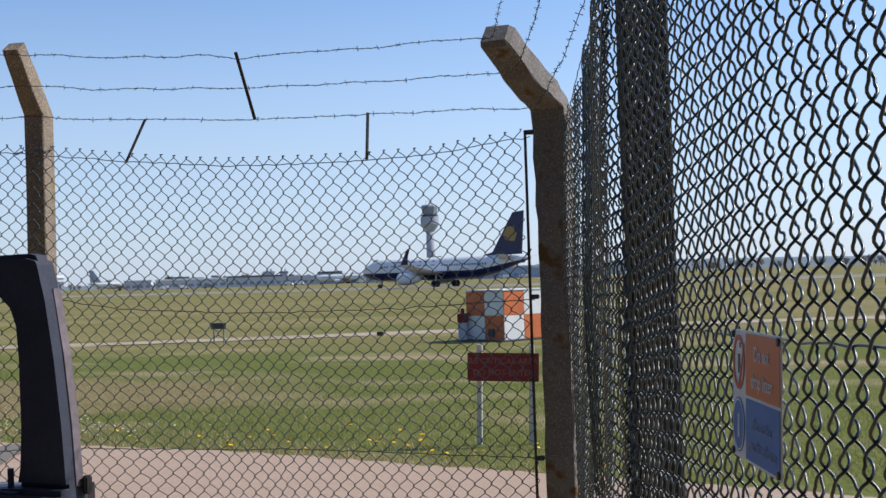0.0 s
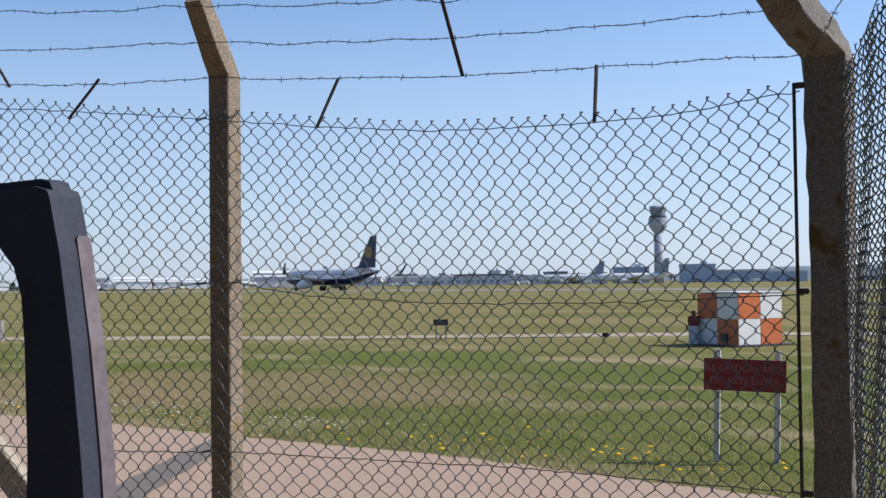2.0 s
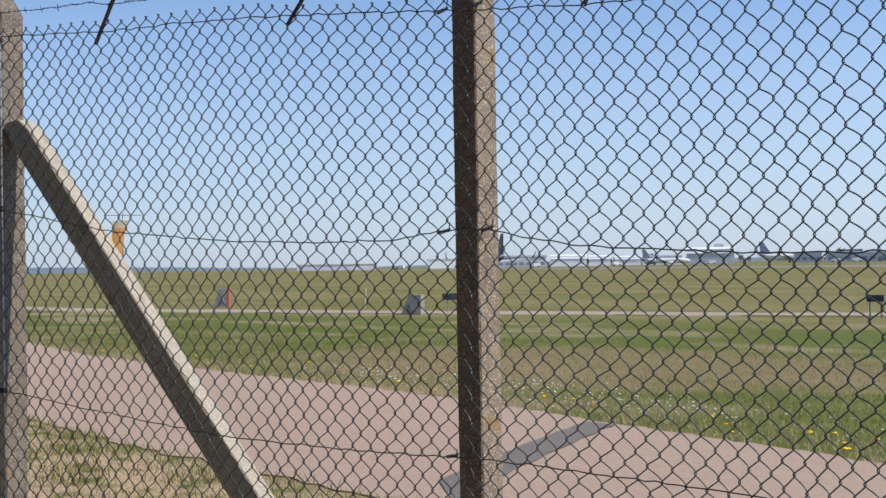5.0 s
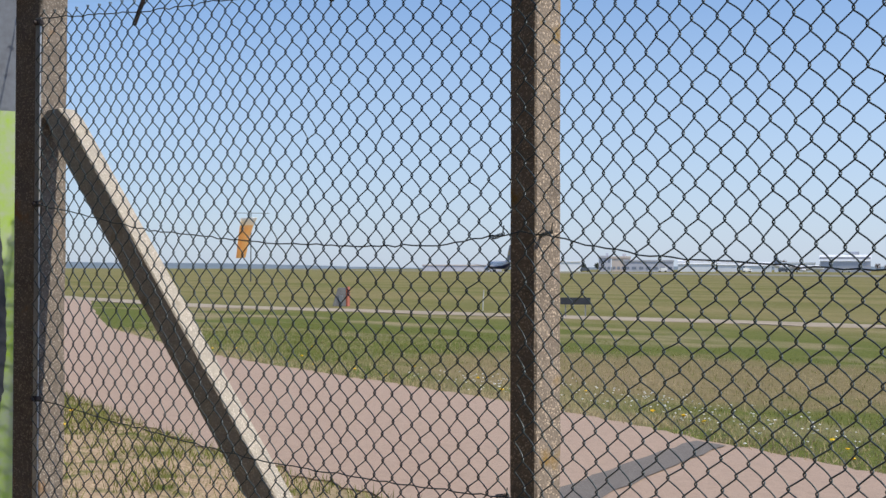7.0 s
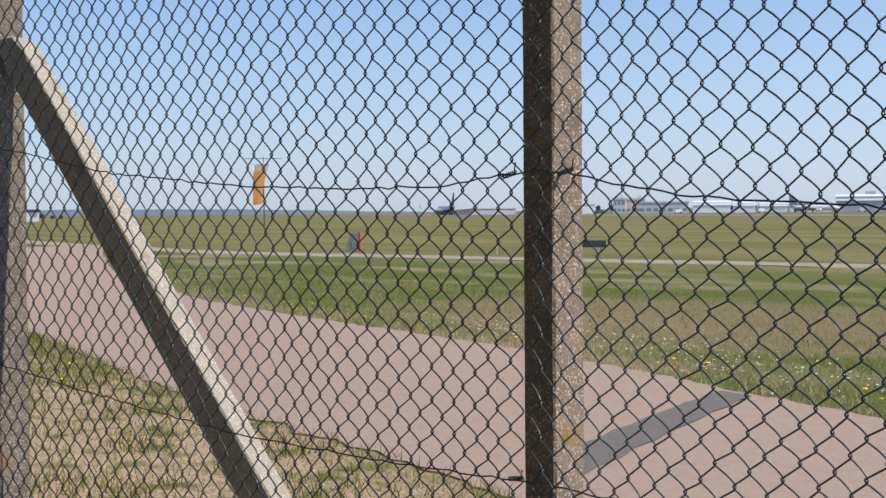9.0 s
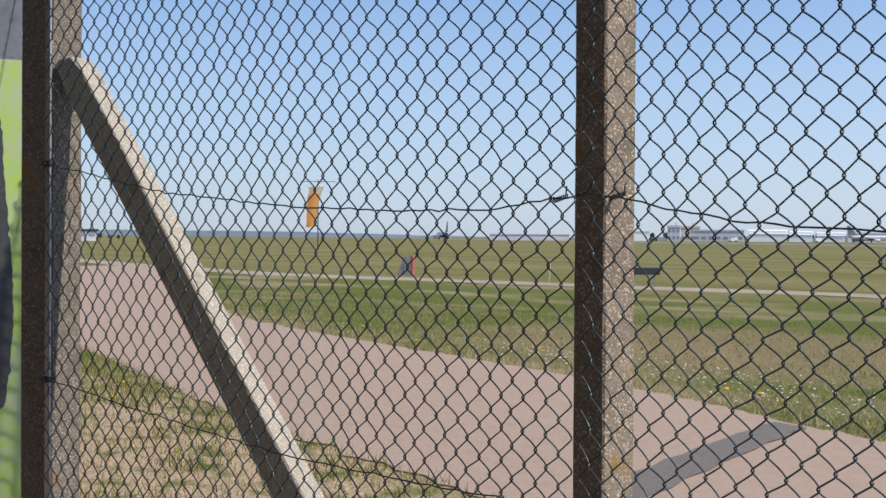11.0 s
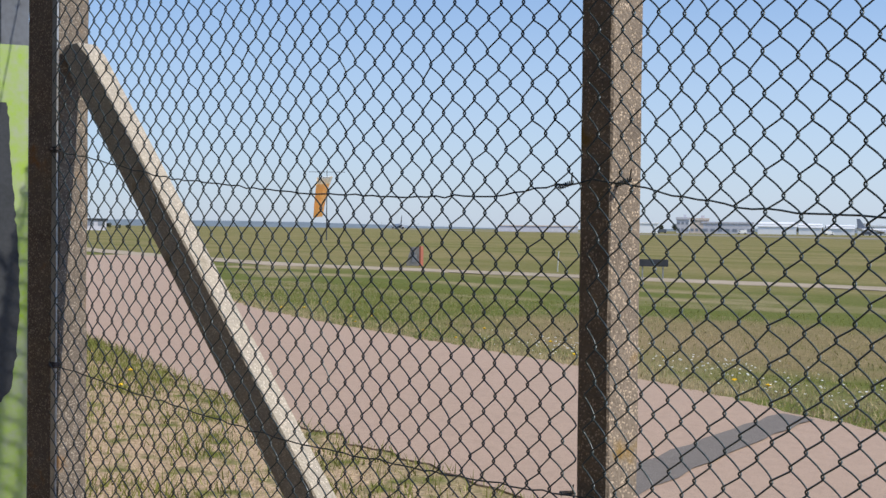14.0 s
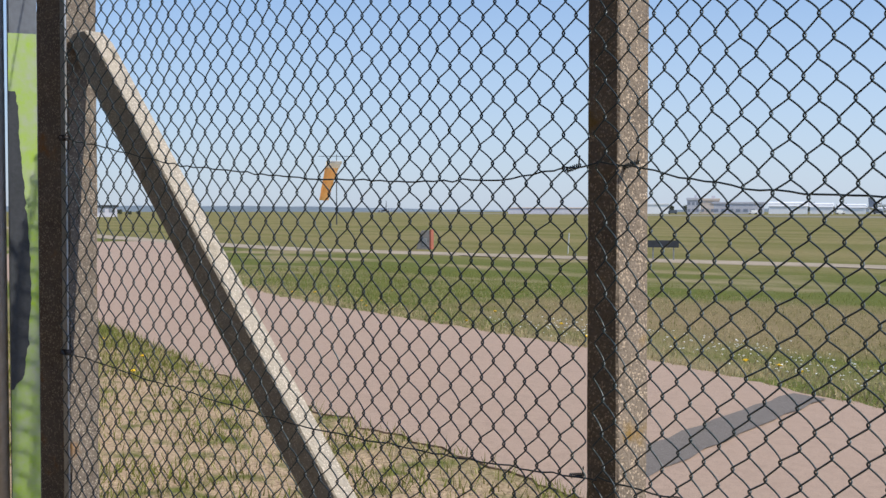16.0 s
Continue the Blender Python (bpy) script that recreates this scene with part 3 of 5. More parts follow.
def front_fence():
    fence = empty("perimeter_fence", label="green chain-link fence with cranked concrete posts and barbed wire", category="fence")
    p1 = cranked_post("post", 0.11, 0.11, 2.60, 0.23, 0.33, fence, Matrix.Translation((0, 0.062, 0)), seed=1)
    cranked_post("post", 0.15, 0.15, 2.47, (-0.165, -0.365), 0.33, fence, Matrix.Translation(CORNER) @ pose(0, 0, 0, 0, 0, -8), "lichened concrete corner post with cranked top", seed=2, mat=M_CORNER, rough=0.003, taper=0.92, rounded=True)
    bq = math.degrees(math.atan2(-BAY.y, -BAY.x))
    cranked_post("post", 0.205, 0.132, 2.66, 0.25, 0.35, fence, Matrix.Translation(BAY * 2.418 + BAY_N * 0.081) @ pose(0, 0, 0, 0, 0, bq), "thick weathered concrete straining post", seed=3, mat=M_STRAIN, rough=0.003)
    woven_bay("chain_link_mesh", (0.0, -0.018, 0), (1, 0, 0), ([-6, 0, 26, 36, 52, 66], [-0.03, 0.197, 1.1687, 1.5257, 2.1242, 2.65]), top_right, 0.0423, 2.395, fence, "dark green woven wire mesh", 1, stretch=0.11, lean=0.025, reach=(0.0, 2.61))
    woven_bay("chain_link_mesh", (0.0, -0.018, 0), tuple(BAY), ([-1, 0, 19, 53, 66], [-0.016, 0.0207, 0.7182, 1.9053, 2.36]), top_left, 0.0425, 2.43, fence, "dark green woven wire mesh", 2, odd=1, flip=-1, reach=(0.0, 2.32))
    X, N = (1, 0, 0), (0, 1, 0)
    wires = [
        ([0, 0.25, 0.55, 1.1, 1.8, 2.2, 2.62], [2.385, 2.36, 2.322, 2.272, 2.262, 2.285, 2.34], X, N),
        ([0, 0.06, 0.3, 0.55, 1.2, 1.9, 2.62], [1.645, 1.64, 1.594, 1.56, 1.528, 1.53, 1.56], X, N),
        ([0, 0.7, 1.5, 2.62], [0.855, 0.85, 0.845, 0.80], X, N),
        ([0, 0.6, 0.9, 1.3, 1.7, 2.28], [2.39, 2.445, 2.47, 2.488, 2.50, 2.545], BAY, BAY_N),
        ([0, 0.12, 0.35, 1.0, 1.7, 2.28], [1.64, 1.625, 1.60, 1.615, 1.68, 1.79], BAY, BAY_N),
        ([0, 0.5, 1.1, 2.28], [0.85, 0.85, 0.87, 1.0], BAY, BAY_N),
    ]
    for i, (xs, zs, u, n) in enumerate(wires):
        v, f = tube_mesh([wavy(xs, zs, (0, 0, 0), u, n, 70, 0.006, i, -0.010)], 0.0022, 6)
        raw("line_wire", v, f, M_WIRE, fence, "slack straining wire", smooth=True)
    # tie knots at the middle post
    for x, y, z in ((-0.085, -0.012, 1.63), (0.075, 0.03, 1.635), (-0.08, -0.01, 2.40), (0.07, 0.0, 2.40), (-0.07, -0.01, 0.85)):
        rng = np.random.default_rng(int(abs(x) * 1000 + z * 100))
        t = np.linspace(0, 1, 26)
        p = np.stack([x + 0.05 * (t - 0.5), y + 0.006 * np.cos(t * 40), z + 0.006 * np.sin(t * 40) + 0.012 * (t - 0.5)], 1)
        v, f = tube_mesh([p, [(x + 0.02, y, z), (x + 0.035, y - 0.012, z + 0.02), (x + 0.04, y - 0.015, z + 0.03)]], 0.002, 5)
        raw("tie_wire", v, f, M_WIRE, fence, "twisted green tie wire")
    # barbed strands on the cranks
    c_dir = Vector((-math.sin(radians(32)), -math.cos(radians(32)), 0))
    for i, f in enumerate((0.06, 0.5, 0.94)):
        a = Vector((0, 0.0 - 0.23 * f, 2.57 + 0.33 * f))
        b = CORNER + c_dir * (0.08 + 0.36 * f) + Vector((0, 0, 2.47 + 0.33 * f))
        mid = (a + b) / 2 - Vector((0, 0, 0.035 + 0.01 * i))
        q1, q2 = a.lerp(b, 0.22) - Vector((0, 0, 0.03)), a.lerp(b, 0.78) - Vector((0, 0, 0.025))
        barbed("barbed_wire", [a, q1, mid, q2, b], fence, 10 + i)
        c = BAY * 2.36 + BAY_N * (0.03 - 0.25 * f) + Vector((0, 0, 2.64 + 0.35 * f))
        mid = (a + c) / 2 - Vector((0, 0, 0.03))
        barbed("barbed_wire", [a, a.lerp(c, 0.25) - Vector((0, 0, 0.025)), mid, c], fence, 20 + i)
        d = SIDE_POST - SIDE_N * (0.05 + 0.23 * f) + Vector((0, 0, 2.60 + 0.33 * f))
        barbed("barbed_wire", [b, (b + d) / 2 - Vector((0, 0, 0.05)), d], fence, 30 + i)
    for a, b in (((0.528, -0.012, 2.32), (0.645, -0.02, 2.535)), ((1.238, -0.02, 2.50), (1.215, -0.20, 2.81)), ((1.81, -0.012, 2.265), (1.825, -0.02, 2.50))):
        steel_bar(a, b, fence)
    for (s0, z0), (s1, z1), dy in (((0.73, 2.42), (0.57, 2.60), 0.03), ((1.03, 2.58), (1.15, 2.91), 0.2), ((1.71, 2.45), (1.58, 2.64), 0.03)):
        steel_bar(BAY * s0 - BAY_N * 0.015 + Vector((0, 0, z0)), BAY * s1 - BAY_N * dy + Vector((0, 0, z1)), fence)
    # stretcher bars and their clamps
    part("stretcher_bar", box(0.013, 0.008, 2.12, 0.001, (2.598, -0.008, 0.25)), M_STEEL, fence, "flat rusted stretcher bar")
    for z in (2.36, 1.57, 0.80):
        clamp((2.62, 0.0, z), Matrix(), fence)
    e = BAY * 2.30 - BAY_N * 0.008
    bm = box(0.03, 0.008, 2.35, 0.001, (0, 0, 0.2))
    part("stretcher_bar", bm, M_GALV, fence, "dull flat stretcher bar", Matrix.Translation(e) @ pose(0, 0, 0, 0, 0, bq))
    for z in (2.53, 1.79, 1.0):
        clamp(e + Vector((0, 0, z)), pose(0, 0, 0, 0, 0, bq), fence)
    # raking strut behind the mesh of the second bay
    a = BAY * 2.24 + BAY_N * 0.07 + Vector((0, 0, 2.135))
    b = BAY * 0.97 + BAY_N * 0.07 + Vector((0, 0, 0.59))
    d = (b - a).normalized()
    foot = a + d * ((a.z + 0.25) / -d.z)
    up = BAY_N.cross(d)
    if up.z < 0:
        up = -up
    bm = bmesh.new()
    L = (foot - a).length
    prev = None
    for k, (s, w) in enumerate(((-0.06, 0.35), (-0.02, 0.75), (0.05, 1), (L * 0.3, 1), (L * 0.6, 1), (L, 1))):
        c = a + d * s
        off = up * (-0.03 if k == 0 else 0)
        ring = [bm.verts.new(c + off + BAY_N * (px * 0.042) + up * (py * 0.062 * w)) for px, py in ((-1, -0.9), (-0.9, -1), (0.9, -1), (1, -0.9), (1, 0.9), (0.9, 1), (-0.9, 1), (-1, 0.9))]
        if prev:
            for j in range(8):
                bm.faces.new((prev[j], prev[(j + 1) % 8], ring[(j + 1) % 8], ring[j]))
        else:
            bm.faces.new(ring)
        prev = ring
    bm.faces.new(prev)
    bmesh.ops.recalc_face_normals(bm, faces=bm.faces)
    part("raking_strut", bm, M_STRUT, fence, "square concrete raking strut")
    return fence


def side_fence():
    fence = empty("side_fence", label="tall green chain-link fence running along the roadside", category="fence")
    yaw = math.degrees(math.atan2(SIDE.y, SIDE.x))
    n = SIDE_N
    yaw2 = math.degrees(math.atan2(SIDE_2.y, SIDE_2.x))
    for k in range(2):
        cranked_post("post", 0.125, 0.120, 2.62, 0.23, 0.33, fence, Matrix.Translation(SIDE_POST + SIDE_2 * 2.7 * k) @ pose(0, 0, 0, 0, 0, yaw2), "near-black concrete post with cranked top", seed=40 + k, mat=M_POSTD)
    length = (SIDE_B - SIDE_O).length
    last = int(length / 0.039)
    woven_bay("chain_link_mesh", tuple(SIDE_O), tuple(SIDE), ([0, last + 3], [0.0, length + 0.117]), top_side, 0.0430, 2.70, fence, "dark green woven wire mesh, slack and folded", 5, radius=0.0026, reach=(-1, 8), depth=0.0105, cut=0.02, mat=M_WIRE, slack=0.022, coil=0.003)
    woven_bay("chain_link_mesh", tuple(SIDE_B), tuple(SIDE_2), ([0, 112], [0.005, 3.869]), lambda x: top_side(x + length), 0.0445, 2.7255, fence, "dark green woven wire mesh, tightly strained", 6, radius=0.0024, reach=(-1, 8), depth=0.0105, cut=0.085, mat=M_WIRE, slack=0.006, coil=0.003)
    mesh_roll("mesh_fold", SIDE_O + SIDE * 1.75 - n * 0.02, 0.016, 2.46, fence, "bunched fold of mesh")
    xs = [0, 0.5, 1.6, length]
    for i, zs in enumerate(([2.35, 2.36, 2.44, 2.51], [1.55, 1.54, 1.53, 1.55], [0.80, 0.82, 0.83, 0.84])):
        v, f = tube_mesh([wavy(xs, zs, SIDE_O - n * 0.010, SIDE, n, 80, 0.005, 40 + i)], 0.0020, 6)
        raw("line_wire", v, f, M_WIRE, fence, "slack straining wire", smooth=True)
        v, f = tube_mesh([wavy([0, 1.3, 2.4, 3.8], [zs[3], zs[3] + 0.01, zs[3] + 0.05, zs[3] + 0.03], SIDE_B + SIDE_N2 * 0.010, SIDE_2, SIDE_N2, 80, 0.003, 50 + i)], 0.0020, 6)
        raw("line_wire", v, f, M_WIRE, fence, "straining wire behind the mesh", smooth=True)
    part("stretcher_bar", box(0.012, 0.03, 2.15, 0.001, (0, 0, 0.25)), M_STEEL, fence, "flat rusted stretcher bar", Matrix.Translation(SIDE_O - SIDE * 0.08 - n * 0.01) @ pose(0, 0, 0, 0, 0, yaw))
    return fence


front_fence()
side_fence()


# ---- litter sign on the side fence ----
def bars(name, rows, mat, parent, m, depth=0.0012):
    for x, z, w, h in rows:
        part(name, box(w, depth, h, 0, (x, 0, z)), mat, parent, "", m)


def text(name, body, size, mat, parent, m):
    cu = bpy.data.curves.new(name, "FONT")
    cu.body, cu.size, cu.extrude, cu.align_x, cu.align_y = body, size, 0.0006, "CENTER", "CENTER"
    ob = new(name, cu)
    cu.materials.append(mat)
    ob.parent, ob.matrix_basis = parent, m
    return ob


def ring(r0, r1, sx, mat, name, parent, m, n=28):
    bm = bmesh.new()
    for i in range(n):
        q = []
        for r, k in ((r0, i), (r1, i), (r1, i + 1), (r0, i + 1)):
            t = 2 * math.pi * k / n
            q.append(bm.verts.new((r * math.cos(t) * sx, 0, r * math.sin(t))))
        bm.faces.new(q)
    bmesh.ops.remove_doubles(bm, verts=bm.verts, dist=1e-5)
    r = bmesh.ops.extrude_face_region(bm, geom=bm.faces[:])
    bmesh.ops.translate(bm, vec=(0, -0.001, 0), verts=[v for v in r["geom"] if isinstance(v, bmesh.types.BMVert)])
    bmesh.ops.recalc_face_normals(bm, faces=bm.faces)
    return part(name, bm, mat, parent, "", m)


SIGN_AT = SIDE_B + SIDE_2 * 1.36 - SIDE_N2 * 0.027 + Vector((0, 0, 1.370))


def litter_sign():
    """0.3 x 0.2 m plate, drawn larger and brought to size; local x along the fence, -y its face."""
    m = Matrix.Translation(SIGN_AT) @ pose(0, 0, 0, -2, 0, math.degrees(math.atan2(SIDE_2.y, SIDE_2.x)) - 1.0) @ Matrix.Diagonal((0.63, 0.66, 0.69, 1))
    sign = empty("litter_sign", m, label="small metal litter notice, orange above blue, wired to the mesh", category="sign")
    W, Hh = 0.46, 0.30
    part("plate", box(W, 0.003, Hh, 0.001, (0, 0.002, 0)), M_WHITE, sign, "white enamelled plate")
    part("orange_field", box(W * 0.68, 0.0012, Hh * 0.47, 0, (W * 0.145, -0.0005, Hh * 0.51)), M_SIGNO, sign, "orange printed field")
    part("blue_field", box(W * 0.68, 0.0012, Hh * 0.46, 0, (W * 0.145, -0.0005, Hh * 0.025)), M_SIGNB, sign, "blue printed field")
    for i, (w, z) in enumerate((("Do not", Hh * 0.83), ("drop litter", Hh * 0.63))):
        text("lettering", w, 0.047, M_WHITE, sign, pose(W * 0.145, -0.0022, z, 90, 0, 0))
    for w, z in (("Please take", Hh * 0.31), ("your litter home", Hh * 0.15)):
        text("lettering", w, 0.038, M_SIGNT, sign, pose(W * 0.145, -0.0022, z, 90, 0, 0))
    ring(0.052, 0.064, 0.95, M_SIGNR, "prohibition_ring", sign, Matrix.Translation((-W * 0.355, -0.0005, Hh * 0.745)))
    part("prohibition_bar", box(0.011, 0.001, 0.115, 0, (0, 0, -0.0575), turn=pose(0, 0, 0, 0, 28, 0)), M_SIGNR, sign, "", Matrix.Translation((-W * 0.355, -0.001, Hh * 0.745)))
    bars("pictogram", [(-W * 0.355, Hh * 0.66, 0.022, 0.045), (-W * 0.335, Hh * 0.86, 0.012, 0.012)], M_DARK, sign, Matrix())
    ring(0.0, 0.064, 0.95, M_SIGNB, "blue_disc", sign, Matrix.Translation((-W * 0.355, -0.0005, Hh * 0.26)))
    ring(0.057, 0.061, 0.95, M_WHITE, "disc_rim", sign, Matrix.Translation((-W * 0.355, -0.0012, Hh * 0.26)))
    bars("pictogram", [(-W * 0.355, Hh * 0.16, 0.012, 0.055)], M_WHITE, sign, Matrix.Translation((0, -0.0018, 0)))
    for x, z in ((-1, 0.96), (1, 0.96), (-1, 0.04), (1, 0.04)):
        part("bolt", rod((x * W * 0.47, 0.006, Hh * z), (x * W * 0.47, -0.006, Hh * z), 0.009, 8), M_DARK, sign, "black bolt head")


litter_sign()


# ---- marker boards and huts on the grass ----
def hut():
    c = Vector((-1.42, 24.5, 0))
    yaw = 52
    m = Matrix.Translation(c) @ pose(0, 0, 0, 0, 0, yaw)
    h = empty("chequered_hut", m, label="orange and white chequered equipment cabin on the grass", category="hut")
    S, Z = 1.42, 1.24
    part("body", box(S - 0.04, S - 0.04, Z, 0.01, (S / 2, S / 2, 0.04)), M_WHITE, h)
    part("roof", box(S + 0.06, S + 0.06, 0.035, 0.008, (S / 2, S / 2, Z + 0.045)), M_WHITE, h, "flat white roof sheet")
    part("plinth", box(S + 0.5, S + 0.3, 0.04, 0.005, (S / 2, S / 2, 0)), M_DARK, h, "dark base slab")
    g = S / 2
    for face in range(4):
        for i in range(2):
            for j in range(2):
                mat = M_ORANGE if (i + j) % 2 else M_WHITE
                bm = box(g - 0.012, 0.02, Z / 2 - 0.012, 0.004, (g * (i + 0.5) - S / 2, -S / 2, 0.045 + j * Z / 2))
                part("panel", bm, mat, h, "", Matrix.Translation((S / 2, S / 2, 0)) @ pose(0, 0, 0, 0, 0, 90 * face))
    part("vent", box(0.22, 0.05, 0.2, 0.01, (0, 0, 0)), M_DARK, h, "dark louvre box", pose(-0.03, 0.45, 0.12, 0, 0, 90))
    s = empty("hydrant_marker", Matrix.Translation((-2.62, 25.25, 0)), label="small red and grey marker post beside the cabin", category="marker")
    part("post", box(0.22, 0.2, 0.48, 0.01, (0, 0, 0)), M_GREY, s)
    part("cap", box(0.25, 0.23, 0.24, 0.02, (0, 0, 0.48)), M_RED, s, "red cap")
    part("knob", rod((0, 0, 0.72), (0, 0, 0.85), 0.05, 10), M_RED, s)


def warning_board():
    m = Matrix.Translation((1.48, 6.12, 0)) @ pose(0, 0, 0, 0, 1.8, 2)
    b = empty("warning_board", m, label="dark red notice board on two pale posts in the verge", category="sign")
    part("board", box(0.71, 0.02, 0.28, 0.004, (-0.03, -0.03, 0.63)), M_RED, b, "faded dark red board")
    for body, z in (("ILS CRITICAL AREA", 0.828), ("DO NOT ENTER", 0.715)):
        text("lettering", body, 0.082, M_BAR, b, pose(-0.03, -0.0415, z, 90, 0, 0))
    for x in (-0.27, 0.25):
        part("post", box(0.05, 0.05, 1.05, 0.004, (x, 0.01, -0.06)), M_PALE, b, "pale metal post")


def marker(at, w, h, legs, yaw, z):
    b = empty("marker_board", Matrix.Translation(at) @ pose(0, 0, 0, 0, 0, yaw), label="low dark grey marker board on two legs in the grass", category="sign", group="marker boards along the track")
    part("board", box(w, 0.05, h, 0.008, (0, 0, z)), M_DARK, b)
    for s in (-1, 1):
        part("leg", box(0.04, 0.04, z + 0.05, 0.004, (s * w * 0.33, 0.045, 0)), M_GALV if legs else M_ORANGE, b, "thin metal leg")


def wedge(at, w, h, yaw, red):
    m = Matrix.Translation(at) @ pose(0, 0, 0, 0, 0, yaw)
    k = empty("equipment_cabinet", m, label="small grey sloping equipment cabinet" + (" with a dull red end" if red else ""), category="cabinet", group="cabinets along the track")
    bm = box(w, w * 0.8, h, 0.0)
    for v in bm.verts:
        if v.co.z > h / 2 and v.co.x < 0:
            v.co.x += w * 0.4
    bmesh.ops.bevel(bm, geom=bm.edges[:], offset=0.012, segments=2, affect="EDGES")
    part("body", bm, M_CABINET, k, "weathered grey metal body")
    if red:
        part("end_panel", box(0.07, w * 0.8, h * 1.05, 0.01, (w / 2 + 0.037, 0, 0)), M_DULLRED, k, "dull red end panel")
    part("hatch", box(w * 0.3, 0.02, h * 0.4, 0.004, (w * 0.14, -w * 0.4 - 0.01, h * 0.2)), M_GALV, k, "metal hatch")


hut()
warning_board()
marker((-23.5, 25.9, 0), 0.95, 0.22, True, 40, 0.40)
marker((-9.95, 26.6, 0), 0.42, 0.17, True, 15, 0.42)
wedge((-23.75, 24.1, 0), 0.65, 0.62, 30, False)
wedge((-36.8, 26.5, 0), 0.55, 0.75, 40, True)
stake = empty("marker_stake", Matrix.Translation((-29.5, 27.5, 0)), label="thin yellow marker stake in the grass", category="stake")
part("stake", rod((0, 0, 0), (0.06, 0, 0.75), 0.018, 8), M_PALE, stake)
stump = empty("track_marker", Matrix.Translation((-5.9, 29.2, 0)), label="tiny rusty marker beside the track", category="marker")
part("block", box(0.2, 0.1, 0.12, 0.02), M_STEEL, stump)


# ---- windsock ----
def windsock():
    w = empty("windsock", Matrix.Translation((-114, 71, 0)), label="limp orange windsock hanging from a thin pole", category="windsock")
    part("pole", rod((0, 0, 0), (0, 0, 7.9), 0.07, 10, r2=0.04), M_DARK, w, "thin dark pole")
    part("cross_arm", rod((-1.1, -1.7, 7.7), (1.1, 1.7, 7.7), 0.03, 6), M_DARK, w)
    # hanging cone of cloth bands under a hoop, which swings
    d = Vector((-0.5, -0.75, 0)).normalized()
    bm = bmesh.new()
    for i in range(16):
        a0, a1 = i * math.pi / 8, (i + 1) * math.pi / 8
        rod(d * 0.25 + Vector((0.90 * math.cos(a0), 0.90 * math.sin(a0), 0.05)), d * 0.25 + Vector((0.90 * math.cos(a1), 0.90 * math.sin(a1), 0.05)), 0.03, 5, bm)
    frame_ob = part("sleeve", bm, M_WHITE, w, "hoop with the hanging sleeve", Matrix.Translation((0, 0, 7.1)))
    for k in range(5):
        bm = bmesh.new()
        rings = []
        for e in (k / 5, (k + 0.5) / 5, (k + 1) / 5):
            c = d * (0.25 + 1.1 * e) + Vector((0, 0, -4.4 * e + 0.2 * math.sin(e * 3.1)))
            r = 0.90 - 0.38 * e ** 0.6
            rings.append([bm.verts.new(c + Vector((math.cos(a), math.sin(a), 0)) * r * (1 + 0.08 * math.sin(3 * a + k))) for a in [i * math.pi / 8 for i in range(16)]])
        for p, q in zip(rings, rings[1:]):
            for j in range(16):
                bm.faces.new((p[j], p[(j + 1) % 16], q[(j + 1) % 16], q[j]))
        part("band", bm, M_SOCKY if k < 1 else M_SOCK, frame_ob, "faded cloth band" if k == 0 else "orange cloth band", smooth=True)
    return frame_ob


sleeve = windsock()


# ---- painted post beside the straining post ----
def painted_post():
    bq = math.degrees(math.atan2(-BAY.y, -BAY.x))
    m = Matrix.Translation(BAY * 2.293 - BAY_N * 0.18) @ pose(0, 0, 0, 0, 0, bq + 60)
    p = empty("painted_post", m, label="slate grey post with a torn lime reflective panel", category="post")
    part("upright", box(0.10, 0.08, 3.2, 0.006, (0, 0.03, -0.2)), M_SLATE, p, "slate grey painted upright")
    part("reflective_panel", box(0.096, 0.004, 1.96, 0.001, (0.0, -0.0125, 0.19)), M_LIME, p, "faded lime reflective panel")
    rng = np.random.default_rng(3)
    bm = bmesh.new()
    a, b = [], []
    for i in range(60):
        z = 0.885 + 1.06 * i / 59
        edge = -0.048 + float(np.interp(z, [0.885, 0.93, 1.05, 1.2, 1.4, 1.6, 1.75, 1.9, 1.945], [0.006, 0.045, 0.058, 0.070, 0.066, 0.052, 0.036, 0.033, 0.022])) + rng.normal(0, 0.0018)
        a.append(bm.verts.new((-0.048, -0.0165, z)))
        b.append(bm.verts.new((max(-0.042, edge), -0.0165, z)))
    for i in range(59):
        bm.faces.new((a[i], b[i], b[i + 1], a[i + 1]))
    part("torn_patch", bm, M_DARK, p, "dark patch where the panel has torn away")
    pipe = empty("galvanised_pipe", Matrix.Translation(BAY * 2.365 - BAY_N * 0.225), label="thin galvanised pipe standing beside the post", category="pipe")
    part("pipe", rod((0.0, 0, -0.2), (-0.03, 0, 2.9), 0.022, 14), M_PIPE, pipe, smooth=True)


painted_post()


